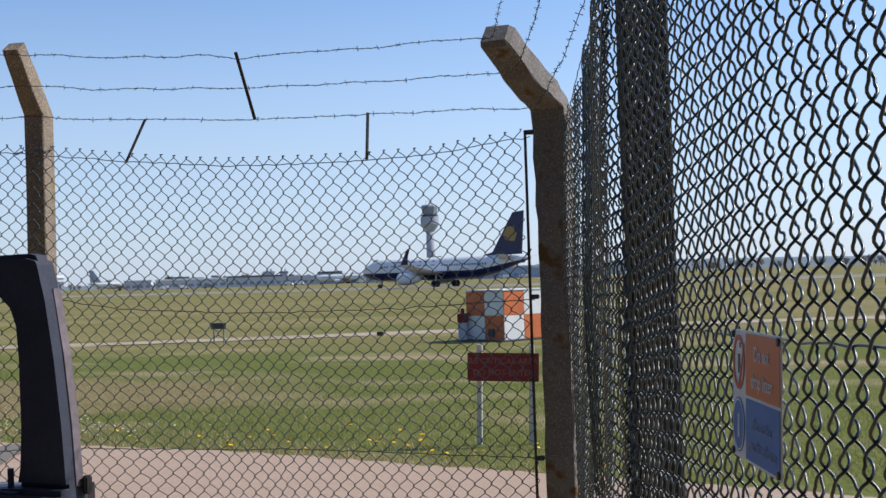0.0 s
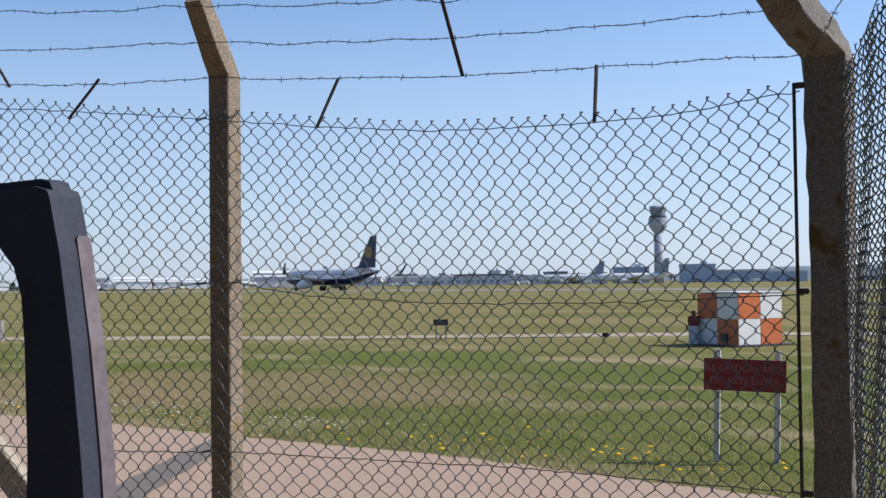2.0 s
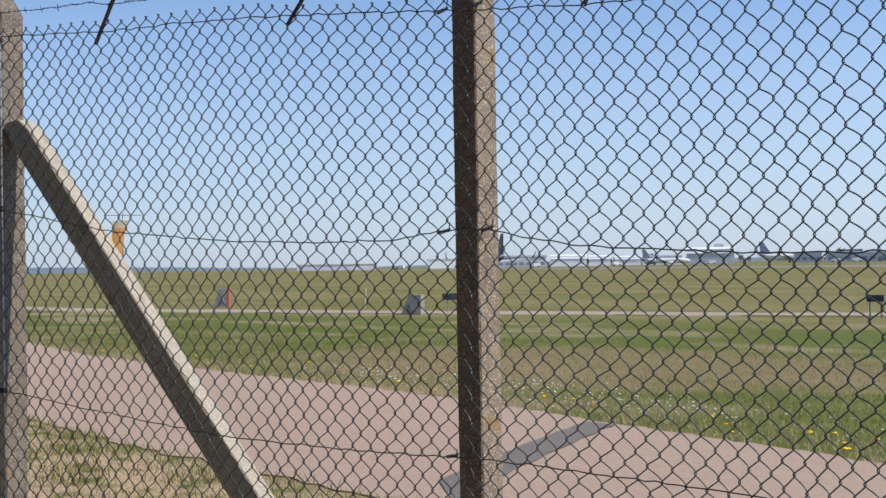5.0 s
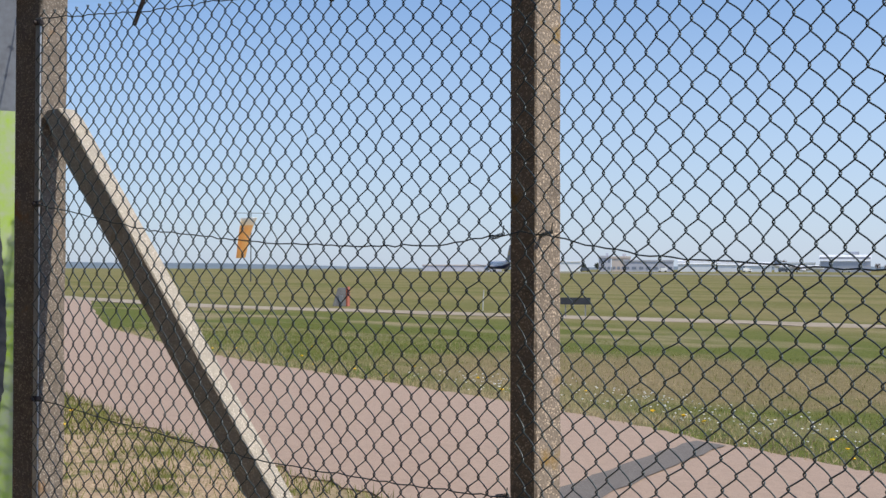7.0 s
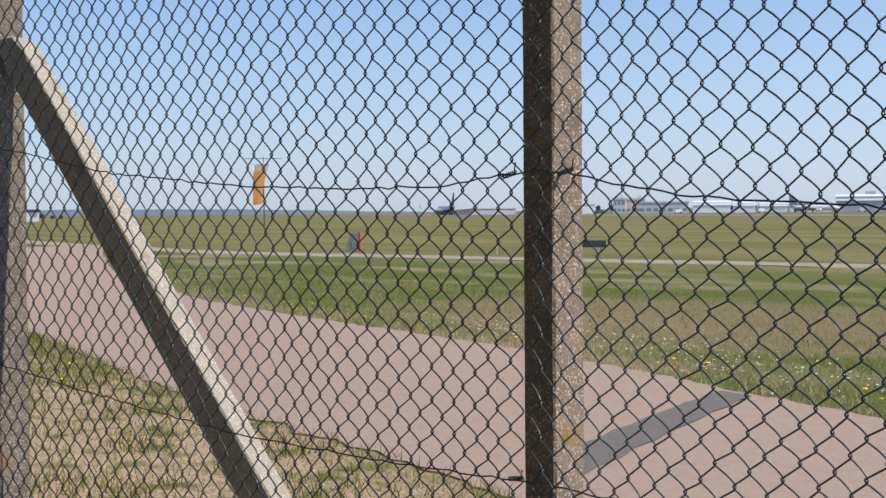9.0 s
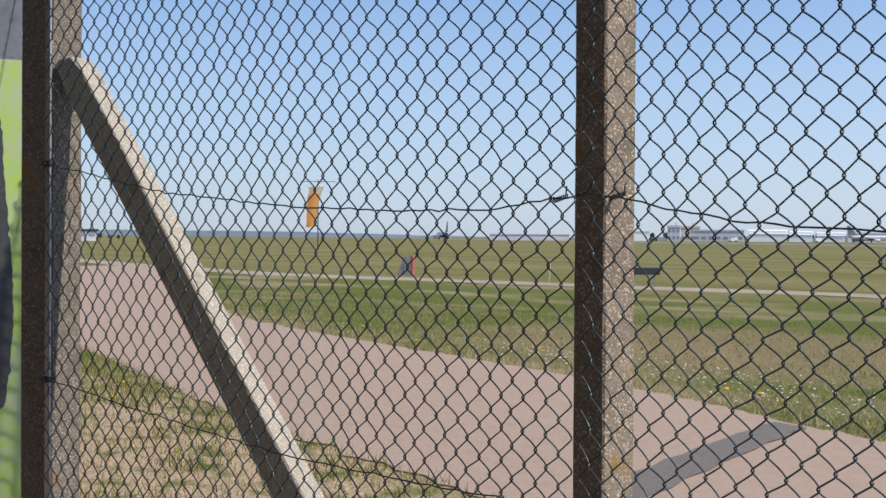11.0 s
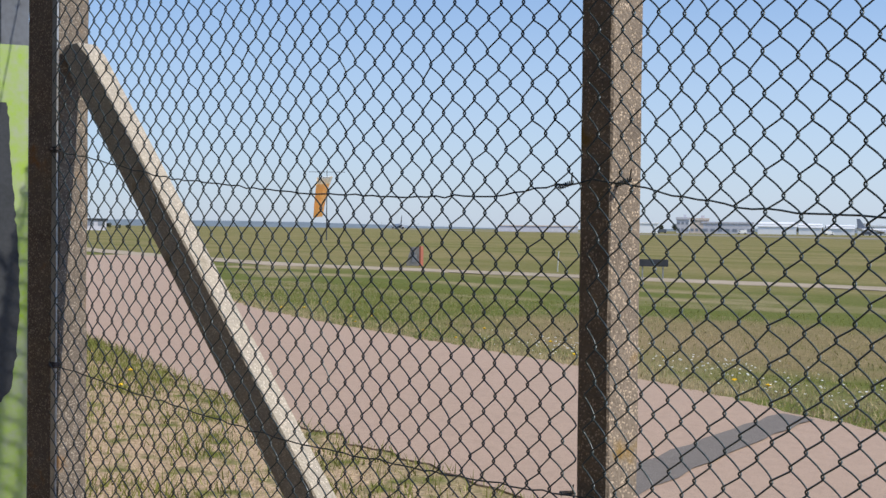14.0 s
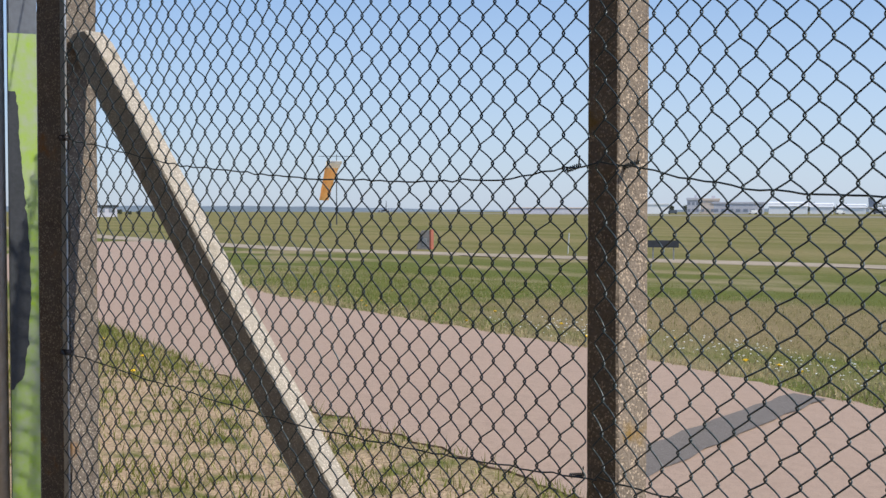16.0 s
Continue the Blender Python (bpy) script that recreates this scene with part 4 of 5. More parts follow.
# ---- parked van with its door open ----
def van():
    E, h = Vector((2.16, -3.66, 0)), Vector((-0.978, 0.208, 0))
    hinge = E + h * 1.02
    fwd = Vector((math.cos(radians(123)), math.sin(radians(123)), 0))
    m = Matrix.Translation(hinge) @ pose(0, 0, 0, 0, 0, 123)
    v = empty("van", m, label="dark plum van parked with its front door open", category="van")
    prof = [(-3.1, 0.38), (-3.2, 0.6), (-3.22, 1.1), (-3.1, 1.75), (-2.9, 1.86), (-1.2, 1.9), (-0.45, 1.86), (-0.1, 1.72), (0.42, 1.2), (1.05, 1.02), (1.28, 0.85), (1.34, 0.5), (1.25, 0.32)]
    bm = bmesh.new()
    W = 1.72
    L = [bm.verts.new((x, 0.03, z)) for x, z in prof]
    R = [bm.verts.new((x, 0.03 + W, z)) for x, z in prof]
    for i in range(len(prof)):
        j = (i + 1) % len(prof)
        bm.faces.new((L[i], R[i], R[j], L[j]))
    bm.faces.new(L[::-1])
    bm.faces.new(R)
    bmesh.ops.recalc_face_normals(bm, faces=bm.faces)
    bmesh.ops.bevel(bm, geom=bm.edges[:], offset=0.05, segments=2, affect="EDGES")
    part("body", bm, M_VANP, v, "dark plum painted body", smooth=False)
    part("windscreen", box(0.012, 1.45, 0.66, 0.004, (0, 0, -0.33), turn=Matrix()), M_GLASS, v, "dark windscreen", Matrix.Translation((0.20, 0.03 + W / 2, 1.47)) @ pose(0, 0, 0, 0, -45, 0))
    # no opening is cut: a black panel gives the shade inside
    part("doorway", box(0.95, 0.02, 1.25, 0.03, (-0.55, 0.012, 0.42)), M_VAN, v, "black panel standing for the shaded doorway")
    for x in (-2.45, 0.72):
        for y in (0.13, W - 0.07):
            w = part("tyre", rod((x, y - 0.1, 0.31), (x, y + 0.1, 0.31), 0.31, 24), M_RUBBER, v, "black tyre")
            part("rim", rod((x, y - 0.11, 0.31), (x, y + 0.11, 0.31), 0.19, 16), M_GALV, w, "silver wheel rim")
    # the open door, built in its own frame: x from the latch edge to the hinge, y towards the outside
    ang = math.degrees(math.atan2(h.y, h.x))
    dm = m.inverted() @ Matrix.Translation(E) @ pose(0, 0, 0, 0, 0, ang)

    def slab(name, outline, y0, y1, mat, label, parent, bevel=0.012):
        bm = bmesh.new()
        vs = [bm.verts.new((x, y0, z)) for x, z in outline]
        bm.faces.new(vs)
        r = bmesh.ops.extrude_face_region(bm, geom=bm.faces[:])
        bmesh.ops.translate(bm, vec=(0, y1 - y0, 0), verts=[q for q in r["geom"] if isinstance(q, bmesh.types.BMVert)])
        for q in bm.verts:
            q.co.y -= 0.05 * min(0.7, max(0.0, 1.74 - q.co.z))      # the side leans in towards the roof
        bmesh.ops.recalc_face_normals(bm, faces=bm.faces)
        if bevel:
            bmesh.ops.bevel(bm, geom=[e for e in bm.edges if abs(e.verts[0].co.y - e.verts[1].co.y) < 1e-5], offset=bevel, segments=2, affect="EDGES")
        return part(name, bm, mat, parent, label, dm if parent is v else None)

    # door: the inner panel carries the rest; +y is the side turned to the walker
    panel = slab("door", [(-0.045, 1.02), (-0.055, 0.75), (-0.05, 0.45), (-0.02, 0.33), (0.98, 0.33), (1.0, 1.26), (0.40, 1.285), (0.05, 1.30), (-0.041, 1.30), (-0.044, 1.18)], -0.035, 0.05, M_VAN, "open front door with black inner trim", v)
    def sub(name, outline, y0, y1, mat, label, bevel=0.012):
        return slab(name, outline, y0, y1, mat, label, panel, bevel)
    frame_in = [(0.235, 1.672), (0.13, 1.676), (0.095, 1.668), (0.07, 1.645), (0.058, 1.61), (0.056, 1.55), (0.060, 1.42), (0.068, 1.34), (0.078, 1.30)]
    frame_out = [(0.235, 1.745), (0.025, 1.748), (0.008, 1.744), (-0.002, 1.726), (-0.016, 1.66), (-0.029, 1.55), (-0.038, 1.42), (-0.040, 1.34), (-0.041, 1.30)]
    sub("window_pillar", frame_out + frame_in[::-1], -0.0225, 0.0225, M_VAN, "black window frame", 0.009)
    sub("window_header", [(0.2349, 1.745), (0.55, 1.70), (0.78, 1.58), (1.0, 1.27), (0.93, 1.27), (0.72, 1.53), (0.52, 1.63), (0.2349, 1.672)], -0.0225, 0.0225, M_VAN, "black window frame")
    sub("outer_skin", [(-0.034, 1.30), (-0.034, 1.20), (-0.042, 1.02), (-0.052, 0.75), (-0.048, 0.45), (-0.02, 0.30), (1.0, 0.30), (1.0, 1.26)], -0.065, -0.037, M_VANP, "plum painted outer skin", 0.004)
    # paler strip painted where sunlight catches the latch edge
    sub("edge_trim", [(-0.015, 1.68), (-0.0315, 1.55), (-0.0405, 1.42), (-0.0435, 1.30), (-0.029, 1.30), (-0.0265, 1.42), (-0.0185, 1.55), (-0.004, 1.68)], -0.024, -0.004, M_STRIP, "edge strip, sunlight put into its pale plum colour", 0.002)
    part("lock_knob", rod((0.095, 0.0, 1.29), (0.095, 0.0, 1.335), 0.006, 8), M_VAN, panel, "black lock knob")
    part("sill_trim", box(0.9, 0.03, 0.02, 0.006, (0.5, 0.02, 1.275)), M_VAN, panel)
    part("latch", box(0.012, 0.02, 0.035, 0.003, (-0.052, -0.045, 1.285)), M_RUBBER, panel, "black rubber stop")
    part("mirror", box(0.1, 0.16, 0.18, 0.03, (0.93, -0.19, 1.24)), M_VAN, panel, "black door mirror")


van()


# ---- airliner ----
def airliner(name, label, upper, lower, fin, emblem):
    """Nose towards +x; the origin lies on the ground below the fin's tip."""
    a = empty(name, label=label, category="airliner")
    NOSE, TAIL, R, ZC = 36.6, -1.6, 1.9, 3.25
    st = [(NOSE, 0.05, -0.45), (NOSE - 0.5, 0.62, -0.36), (NOSE - 1.4, 1.1, -0.22), (NOSE - 2.8, 1.55, -0.08), (NOSE - 4.6, R, 0), (24, R, 0), (18, R, 0), (12, R, 0), (9, R * 0.98, 0.02), (5.5, R * 0.78, 0.38), (2, R * 0.46, 0.85), (TAIL, 0.16, 1.25)]
    n = 24

    def shell(nm, lo, hi, mat, lab):
        bm = bmesh.new()
        prev = None
        for x, r, dz in st:
            ring = [bm.verts.new((x, r * math.cos(2 * math.pi * i / n), ZC + dz + r * 1.05 * math.sin(2 * math.pi * i / n))) for i in range(lo, hi + 1)]
            if prev:
                for j in range(len(ring) - 1):
                    bm.faces.new((prev[j], prev[j + 1], ring[j + 1], ring[j]))
            prev = ring
        bmesh.ops.recalc_face_normals(bm, faces=bm.faces)
        return part(nm, bm, mat, a, lab, smooth=True)

    shell("upper_fuselage", -1, 13, upper, "white upper fuselage")
    shell("belly", 13, 23, lower, "dark blue belly")

    def wing(nm, pts, t, mat, parent=a, lab=""):
        bm = bmesh.new()
        rows = []
        for (x0, x1, y, z, th) in pts:
            rows.append([bm.verts.new(p) for p in ((x0, y, z), (x0 * 0.7 + x1 * 0.3, y, z + th), (x1, y, z), (x0 * 0.7 + x1 * 0.3, y, z - th * 0.6))])
        for p, q in zip(rows, rows[1:]):
            for j in range(4):
                bm.faces.new((p[j], p[(j + 1) % 4], q[(j + 1) % 4], q[j]))
        bm.faces.new(rows[0]), bm.faces.new(rows[-1][::-1])
        bmesh.ops.recalc_face_normals(bm, faces=bm.faces)
        return part(nm, bm, mat, parent, lab)

    for s in (1, -1):
        w = wing("wing", [(23.5, 15.3, 1.2 * s, 2.3, 0.45), (19.6, 14.6, 6 * s, 2.75, 0.25), (13.2, 11.3, 16.6 * s, 3.9, 0.1)], 0, M_GREY, a, "pale grey swept wing")
        wing("winglet", [(12.9, 11.3, 16.6 * s, 3.9, 0.08), (11.6, 10.7, 17.2 * s, 5.2, 0.05), (10.7, 10.1, 17.4 * s, 6.4, 0.04)], 0, fin, w, "dark blue winglet")
        wing("tailplane", [(4.6, 1.2, 0.5 * s, 4.5, 0.2), (0.6, -1.2, 7.0 * s, 5.1, 0.08)], 0, M_GREY, a, "pale grey tailplane")
        e = bmesh.new()
        prof = [(23.4, 0.85), (23.2, 1.02), (22.0, 1.1), (20.5, 1.0), (19.3, 0.7), (18.6, 0.45)]
        prev = None
        for x, r in prof:
            ring = [e.verts.new((x, 4.85 * s + r * math.cos(2 * math.pi * i / 16), 1.55 + r * math.sin(2 * math.pi * i / 16))) for i in range(16)]
            if prev:
                for j in range(16):
                    e.faces.new((prev[j], prev[(j + 1) % 16], ring[(j + 1) % 16], ring[j]))
            prev = ring
        e.faces.new(prev)
        bmesh.ops.recalc_face_normals(e, faces=e.faces)
        eng = part("engine", e, M_WHITE, a, "white engine nacelle", smooth=True)
        part("intake", rod((23.0, 4.85 * s, 1.55), (23.1, 4.85 * s, 1.55), 0.84, 16), M_DARK, eng, "dark fan intake")
        part("pylon", box(3.2, 0.3, 0.9, 0.1, (20.6, 4.85 * s, 2.2)), M_GREY, eng)
        leg = part("main_gear", rod((16.8, 2.86 * s, 0.5), (16.8, 2.6 * s, 2.3), 0.16, 8), M_GALV, a, "main landing gear")
        for k in (-0.42, 0.42):
            part("wheel", rod((16.8, 2.86 * s + k - 0.18, 0.56), (16.8, 2.86 * s + k + 0.18, 0.56), 0.56, 16), M_RUBBER, leg, "black wheel")
    ng = part("nose_gear", rod((32.4, 0, 0.3), (32.4, 0, 2.0), 0.1, 8), M_GALV, a, "nose landing gear")
    for k in (-0.2, 0.2):
        part("wheel", rod((32.4, k - 0.1, 0.35), (32.4, k + 0.1, 0.35), 0.35, 14), M_RUBBER, ng, "black wheel")
    # fin with its emblem
    bm = bmesh.new()
    out = [(9.2, 5.0), (6.2, 5.7), (1.8, 12.3), (-0.5, 12.5), (0.2, 5.2)]
    for y in (0.16, -0.16):
        bm.faces.new([bm.verts.new((x, y * (1 if z < 7 else 0.5), z)) for x, z in out])
    bm.verts.ensure_lookup_table()
    k = len(out)
    for i in range(k):
        j = (i + 1) % k
        bm.faces.new((bm.verts[i], bm.verts[j], bm.verts[k + j], bm.verts[k + i]))
    bmesh.ops.recalc_face_normals(bm, faces=bm.faces)
    fn = part("fin", bm, fin, a, "dark blue fin")
    if emblem:
        for s in (1, -1):
            bm = bmesh.new()
            bm.faces.new([bm.verts.new((x, s * 0.19, z)) for x, z in ((3.3, 7.6), (3.9, 8.6), (2.9, 9.9), (1.4, 10.0), (0.9, 8.6), (1.4, 7.4))])
            part("emblem", bm, M_GOLD, fn, "plain yellow emblem")
        # lettering on the side as plain bars
        for s in (1, -1):
            for i in range(7):
                x = 27.6 - i * 1.55
                bm = bmesh.new()
                bm.faces.new([bm.verts.new((x + dx, s * (R * 1.0 + 0.03) * cy, ZC + dz)) for dx, dz, cy in ((0.55, 0.55, 0.955), (0.55 if i % 2 else 0.2, 1.45, 0.70), (-0.2, 1.45, 0.70), (-0.55, 0.55, 0.955))])
                part("title_bar", bm, M_NAVY, a, "dark blue title lettering")
    for s in (1, -1):
        for i in range(44):
            x = 30.6 - i * 0.56
            if emblem and 16.2 < x < 28.6:
                continue
            bm = bmesh.new()
            r = R + 0.02
            bm.faces.new([bm.verts.new((x + dx, s * math.sqrt(max(0.01, r * r - (dz / 1.05) ** 2)), ZC + dz)) for dx, dz in ((0.12, 0.35), (0.12, 0.72), (-0.12, 0.72), (-0.12, 0.35))])
            part("window", bm, M_GLASS, a, "dark cabin window")
    part("cockpit_window", box(0.5, 1.9, 0.42, 0.05, (NOSE - 2.2, 0, ZC + 0.5), turn=pose(0, 0, 0, 0, 25, 0)), M_GLASS, a, "dark cockpit glazing")
    return a


AIR = Vector((-0.89, 0.456, 0)).normalized()
AIR_YAW = math.degrees(math.atan2(AIR.y, AIR.x))
jet = airliner("airliner", "white airliner with dark blue belly and fin rolling along the runway", M_WHITE, M_NAVY, M_NAVY, True)


# ---- the far side of the airfield ----
def at_yaw(yaw, d):
    return Vector((3.0 - d * math.sin(radians(yaw)), -4.0 + d * math.cos(radians(yaw)), 0))


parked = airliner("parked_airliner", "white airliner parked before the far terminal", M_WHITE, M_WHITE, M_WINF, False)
parked["group"] = "parked airliners"
parked.matrix_basis = Matrix.Translation(at_yaw(11.9, 610)) @ pose(0, 0, 0, 0, 0, 190)
for yaw, d, turn, size in ((28.1, 740, 25, 1), (14.9, 668, 185, 1), (33.4, 672, 30, 0.7)):
    copy_thing(parked, Matrix.Translation(at_yaw(yaw, d)) @ pose(0, 0, 0, 0, 0, turn) @ Matrix.Scale(size, 4))


def far_building(y0, y1, h, d, wall, label, rooftop=None, windows=0, arch=False):
    a, b = at_yaw(y0, d), at_yaw(y1, d)
    w = (b - a).length
    m = Matrix.Translation((a + b) / 2) @ pose(0, 0, 0, 0, 0, math.degrees(math.atan2((b - a).y, (b - a).x)))
    g = empty("airport_building", m, label=label, category="building", group="airport buildings")
    dep = max(12, min(30, w * 0.6))
    part("wall", box(w, dep, h * (0.86 if rooftop else 1), 0, (0, dep / 2, 0)), wall, g)
    if arch:
        bm = bmesh.new()
        prev = None
        for x in (-w / 2 - 0.3, w / 2 + 0.3):
            ring = [bm.verts.new((x, dep / 2 + math.cos(t) * (dep / 2 + 0.4), h * 0.62 + math.sin(t) * h * 0.38)) for t in [math.pi * i / 10 for i in range(11)]]
            if prev:
                for j in range(10):
                    bm.faces.new((prev[j], prev[j + 1], ring[j + 1], ring[j]))
                bm.faces.new(prev[::-1]), bm.faces.new(ring)
            prev = ring
        bmesh.ops.recalc_face_normals(bm, faces=bm.faces)
        part("roof", bm, rooftop or M_ROOFW, g, "curved sheet roof")
    else:
        part("roof", box(w + 0.8, dep + 0.8, h * 0.14 + 0.1, 0.1, (0, dep / 2, h * 0.86)), rooftop or wall, g)
    rows = max(1, int(h / 4.5)) if windows else 0
    for r in range(rows):
        for i in range(windows):
            ww = w / windows
            part("window", box(ww * 0.6, 0.12, 1.6, 0, (-w / 2 + ww * (i + 0.5), -0.05, 1.2 + r * 3.8)), M_WINF, g, "pale blue-grey window band")
    if h > 8:
        part("plant_box", box(min(6, w * 0.2), 4, 1.6, 0.05, (w * 0.18, dep / 2, h)), M_GREY, g, "rooftop plant box")


# M_GREY and M_BLUE walls carry the distance haze in their colour
for y0, y1, h, wall, top, win, arch, lab in (
    (14.48, 12.81, 9.3, M_BLUE, None, 6, False, "haze-pale blue airport office block far off"),
    (11.41, 9.78, 10.4, M_BLUE, M_BLUE, 0, False, "tall blue clad hangar, paled for haze, far off"),
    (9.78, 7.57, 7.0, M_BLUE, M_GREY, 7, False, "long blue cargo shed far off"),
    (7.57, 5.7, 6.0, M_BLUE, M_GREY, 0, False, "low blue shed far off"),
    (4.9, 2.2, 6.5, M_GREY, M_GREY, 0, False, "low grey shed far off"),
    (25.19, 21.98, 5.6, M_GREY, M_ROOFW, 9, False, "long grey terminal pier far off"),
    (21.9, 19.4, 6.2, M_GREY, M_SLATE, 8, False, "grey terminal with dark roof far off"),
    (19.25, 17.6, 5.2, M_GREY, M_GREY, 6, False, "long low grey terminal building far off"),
    (17.5, 16.6, 7.2, M_BLUE, M_SLATE, 4, False, "haze-pale blue terminal block far off"),
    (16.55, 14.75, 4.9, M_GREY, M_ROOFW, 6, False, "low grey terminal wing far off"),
    (37.7, 36.0, 6.9, M_ROOFW, M_ROOFW, 0, True, "white curved-roof hangar far off"),
    (35.9, 34.9, 6.2, M_ROOFW, M_ROOFW, 0, True, "low white curved-roof shed far off"),
    (43.51, 42.18, 6.0, M_ROOFW, M_ROOFW, 0, False, "low white shed far off"),
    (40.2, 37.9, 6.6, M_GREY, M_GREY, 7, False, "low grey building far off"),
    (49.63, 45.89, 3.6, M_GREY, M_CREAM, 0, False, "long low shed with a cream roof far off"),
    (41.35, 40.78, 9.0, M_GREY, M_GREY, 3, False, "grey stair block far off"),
    (40.74, 39.89, 8.6, M_CREAM, M_CREAM, 4, False, "cream office block far off"),
    (34.7, 33.51, 5.6, M_ROOFW, M_ROOFW, 0, True, "low white shed far off"),
    (33.38, 31.6, 5.4, M_ROOFW, M_ROOFW, 0, False, "low grey shed with a white roof far off"),
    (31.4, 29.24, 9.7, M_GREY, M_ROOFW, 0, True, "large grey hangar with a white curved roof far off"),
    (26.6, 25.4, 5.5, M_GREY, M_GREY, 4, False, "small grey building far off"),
):
    far_building(y0, y1, h, 700, wall, lab, top, win, arch)
rng = np.random.default_rng(17)
yb = 24.4
while yb > 14.9:
    wb = rng.uniform(0.25, 0.8)
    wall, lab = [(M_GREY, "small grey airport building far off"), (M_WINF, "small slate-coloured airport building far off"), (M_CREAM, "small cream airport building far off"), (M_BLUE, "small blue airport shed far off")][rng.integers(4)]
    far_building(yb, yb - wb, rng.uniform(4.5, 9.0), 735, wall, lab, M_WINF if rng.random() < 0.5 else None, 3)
    yb -= wb + rng.uniform(0.1, 0.5)
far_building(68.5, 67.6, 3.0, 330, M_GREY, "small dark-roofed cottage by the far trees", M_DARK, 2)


def tower():
    o = at_yaw(12.35, 700)
    t = empty("control_tower", Matrix.Translation(o), label="pale concrete control tower with a glazed cab", category="tower")
    bm = rod((0, 0, 0), (0, 0, 33), 2.7, 24, r2=2.3)
    part("shaft", bm, M_TOWER, t, "pale grey concrete shaft", smooth=True)
    part("neck", rod((0, 0, 28.5), (0, 0, 32.5), 2.6, 24, r2=5.3), M_TOWER, t, "flared neck")
    part("gallery", rod((0, 0, 32.5), (0, 0, 37.0), 5.4, 24), M_TOWER, t, "round gallery")
    part("cab", rod((0, 0, 38.2), (0, 0, 42.8), 4.0, 8, r2=5.0), M_WINF, t, "pale blue-grey outward-leaning glazing")
    part("deck", rod((0, 0, 37.0), (0, 0, 38.2), 4.8, 24), M_DARK, t)
    part("roof", rod((0, 0, 42.8), (0, 0, 43.8), 5.1, 8, r2=4.6), M_TOWER, t)
    for x, y, h in ((1, 1, 5), (-2, 0, 3), (0, -2, 4)):
        part("aerial", rod((x, y, 43.5), (x, y, 43.5 + h), 0.09, 6), M_DARK, t, "thin aerial")


tower()


def tree_mesh(seed, leafy, size=1.0):
    """Trunk with limbs, and a crown of many small ragged clumps."""
    rng = np.random.default_rng(seed)
    lines = [[(0, 0, -0.2), (0.1, 0, 2.0), (0.0, 0.1, 4.0), (0.1, 0, 6.5)]]
    for i in range(11):
        a, z = rng.uniform(0, 6.28), rng.uniform(2.0, 5.5)
        l = rng.uniform(1.5, 3.2)
        lines.append([(0, 0, z), (l * 0.5 * math.cos(a), l * 0.5 * math.sin(a), z + l * 0.6), (l * math.cos(a), l * math.sin(a), z + l * 1.0)])
    v, f = tube_mesh(lines, 0.16, 5)
    cv, cf = [], []
    for _ in range(420 if leafy else 300):
        d = rng.normal(size=3)
        d /= np.linalg.norm(d)
        r = rng.uniform(0.35, 1) ** 0.6
        c = np.array([0, 0, 5.6]) + d * r * np.array([3.1, 3.1, 3.0]) * (0.8 + 0.3 * math.sin(d[0] * 5 + seed))
        s = rng.uniform(0.2, 0.5) if leafy else rng.uniform(0.12, 0.35)
        b = len(cv)
        for k in range(4):
            cv.append(tuple(c + rng.normal(size=3) * s * (1 if leafy else np.array([0.6, 0.6, 1.4]))))
        cf += [(b, b + 1, b + 2), (b, b + 2, b + 3), (b, b + 3, b + 1)]
    return [tuple(np.array(q) * size) for q in v], f, [tuple(np.array(q) * size) for q in cv], cf


def far_trees():
    proto = []
    for i, (leafy, mat, lab) in enumerate(((True, M_TREE, "dark evergreen tree beyond the terminal"), (False, M_TWIG, "leafless spring tree beyond the terminal"), (True, M_TREE, "dark low shrub by the far cottage"))):
        v, f, cv, cf = tree_mesh(60 + i, leafy, 0.42 if i == 2 else 1.0)
        t = empty("tree", label=lab, category="tree", group="trees beyond the terminal")
        raw("trunk", v, f, M_BARK, t)
        raw("crown", cv, cf, mat, t, "dark green crown" if leafy else "brown twiggy crown")
        proto.append(t)
    rng = np.random.default_rng(9)
    spots = [(y, 1.0 + 0.25 * rng.random(), 0) for y in (21.9, 21.5, 21.15, 20.8, 20.4, 20.0, 19.6, 19.2, 18.8, 24.6, 23.9, 23.0, 22.5)]
    spots += [(y, 0.9 + 0.5 * rng.random(), 1) for y in np.concatenate([np.linspace(19.2, 14.0, 24), np.linspace(36.5, 30, 14), np.linspace(29, 25.4, 8), rng.uniform(-16.0, 9.4, 75), np.linspace(13.9, 11.6, 5)])]
    spots += [(y, 0.75, 0) for y in np.linspace(42.5, 29.5, 30)]
    spots += [(y, 0.8, 2) for y in (69.9, 69.6, 69.2, 68.9, 68.6, 68.3, 67.3, 67.0, 66.7, 70.3)]
    first = [True, True, True]
    for y, s, k in spots:
        d = (338 if y > 60 else 760) + rng.uniform(-15, 15)
        m = Matrix.Translation(at_yaw(y + rng.uniform(-0.25, 0.25), d)) @ pose(0, 0, 0, 0, 0, rng.uniform(0, 360)) @ Matrix.Scale(s * rng.uniform(0.65, 1.1), 4)
        if first[k]:
            proto[k].matrix_basis = m
            first[k] = False
        else:
            copy_thing(proto[k], m)


far_trees()


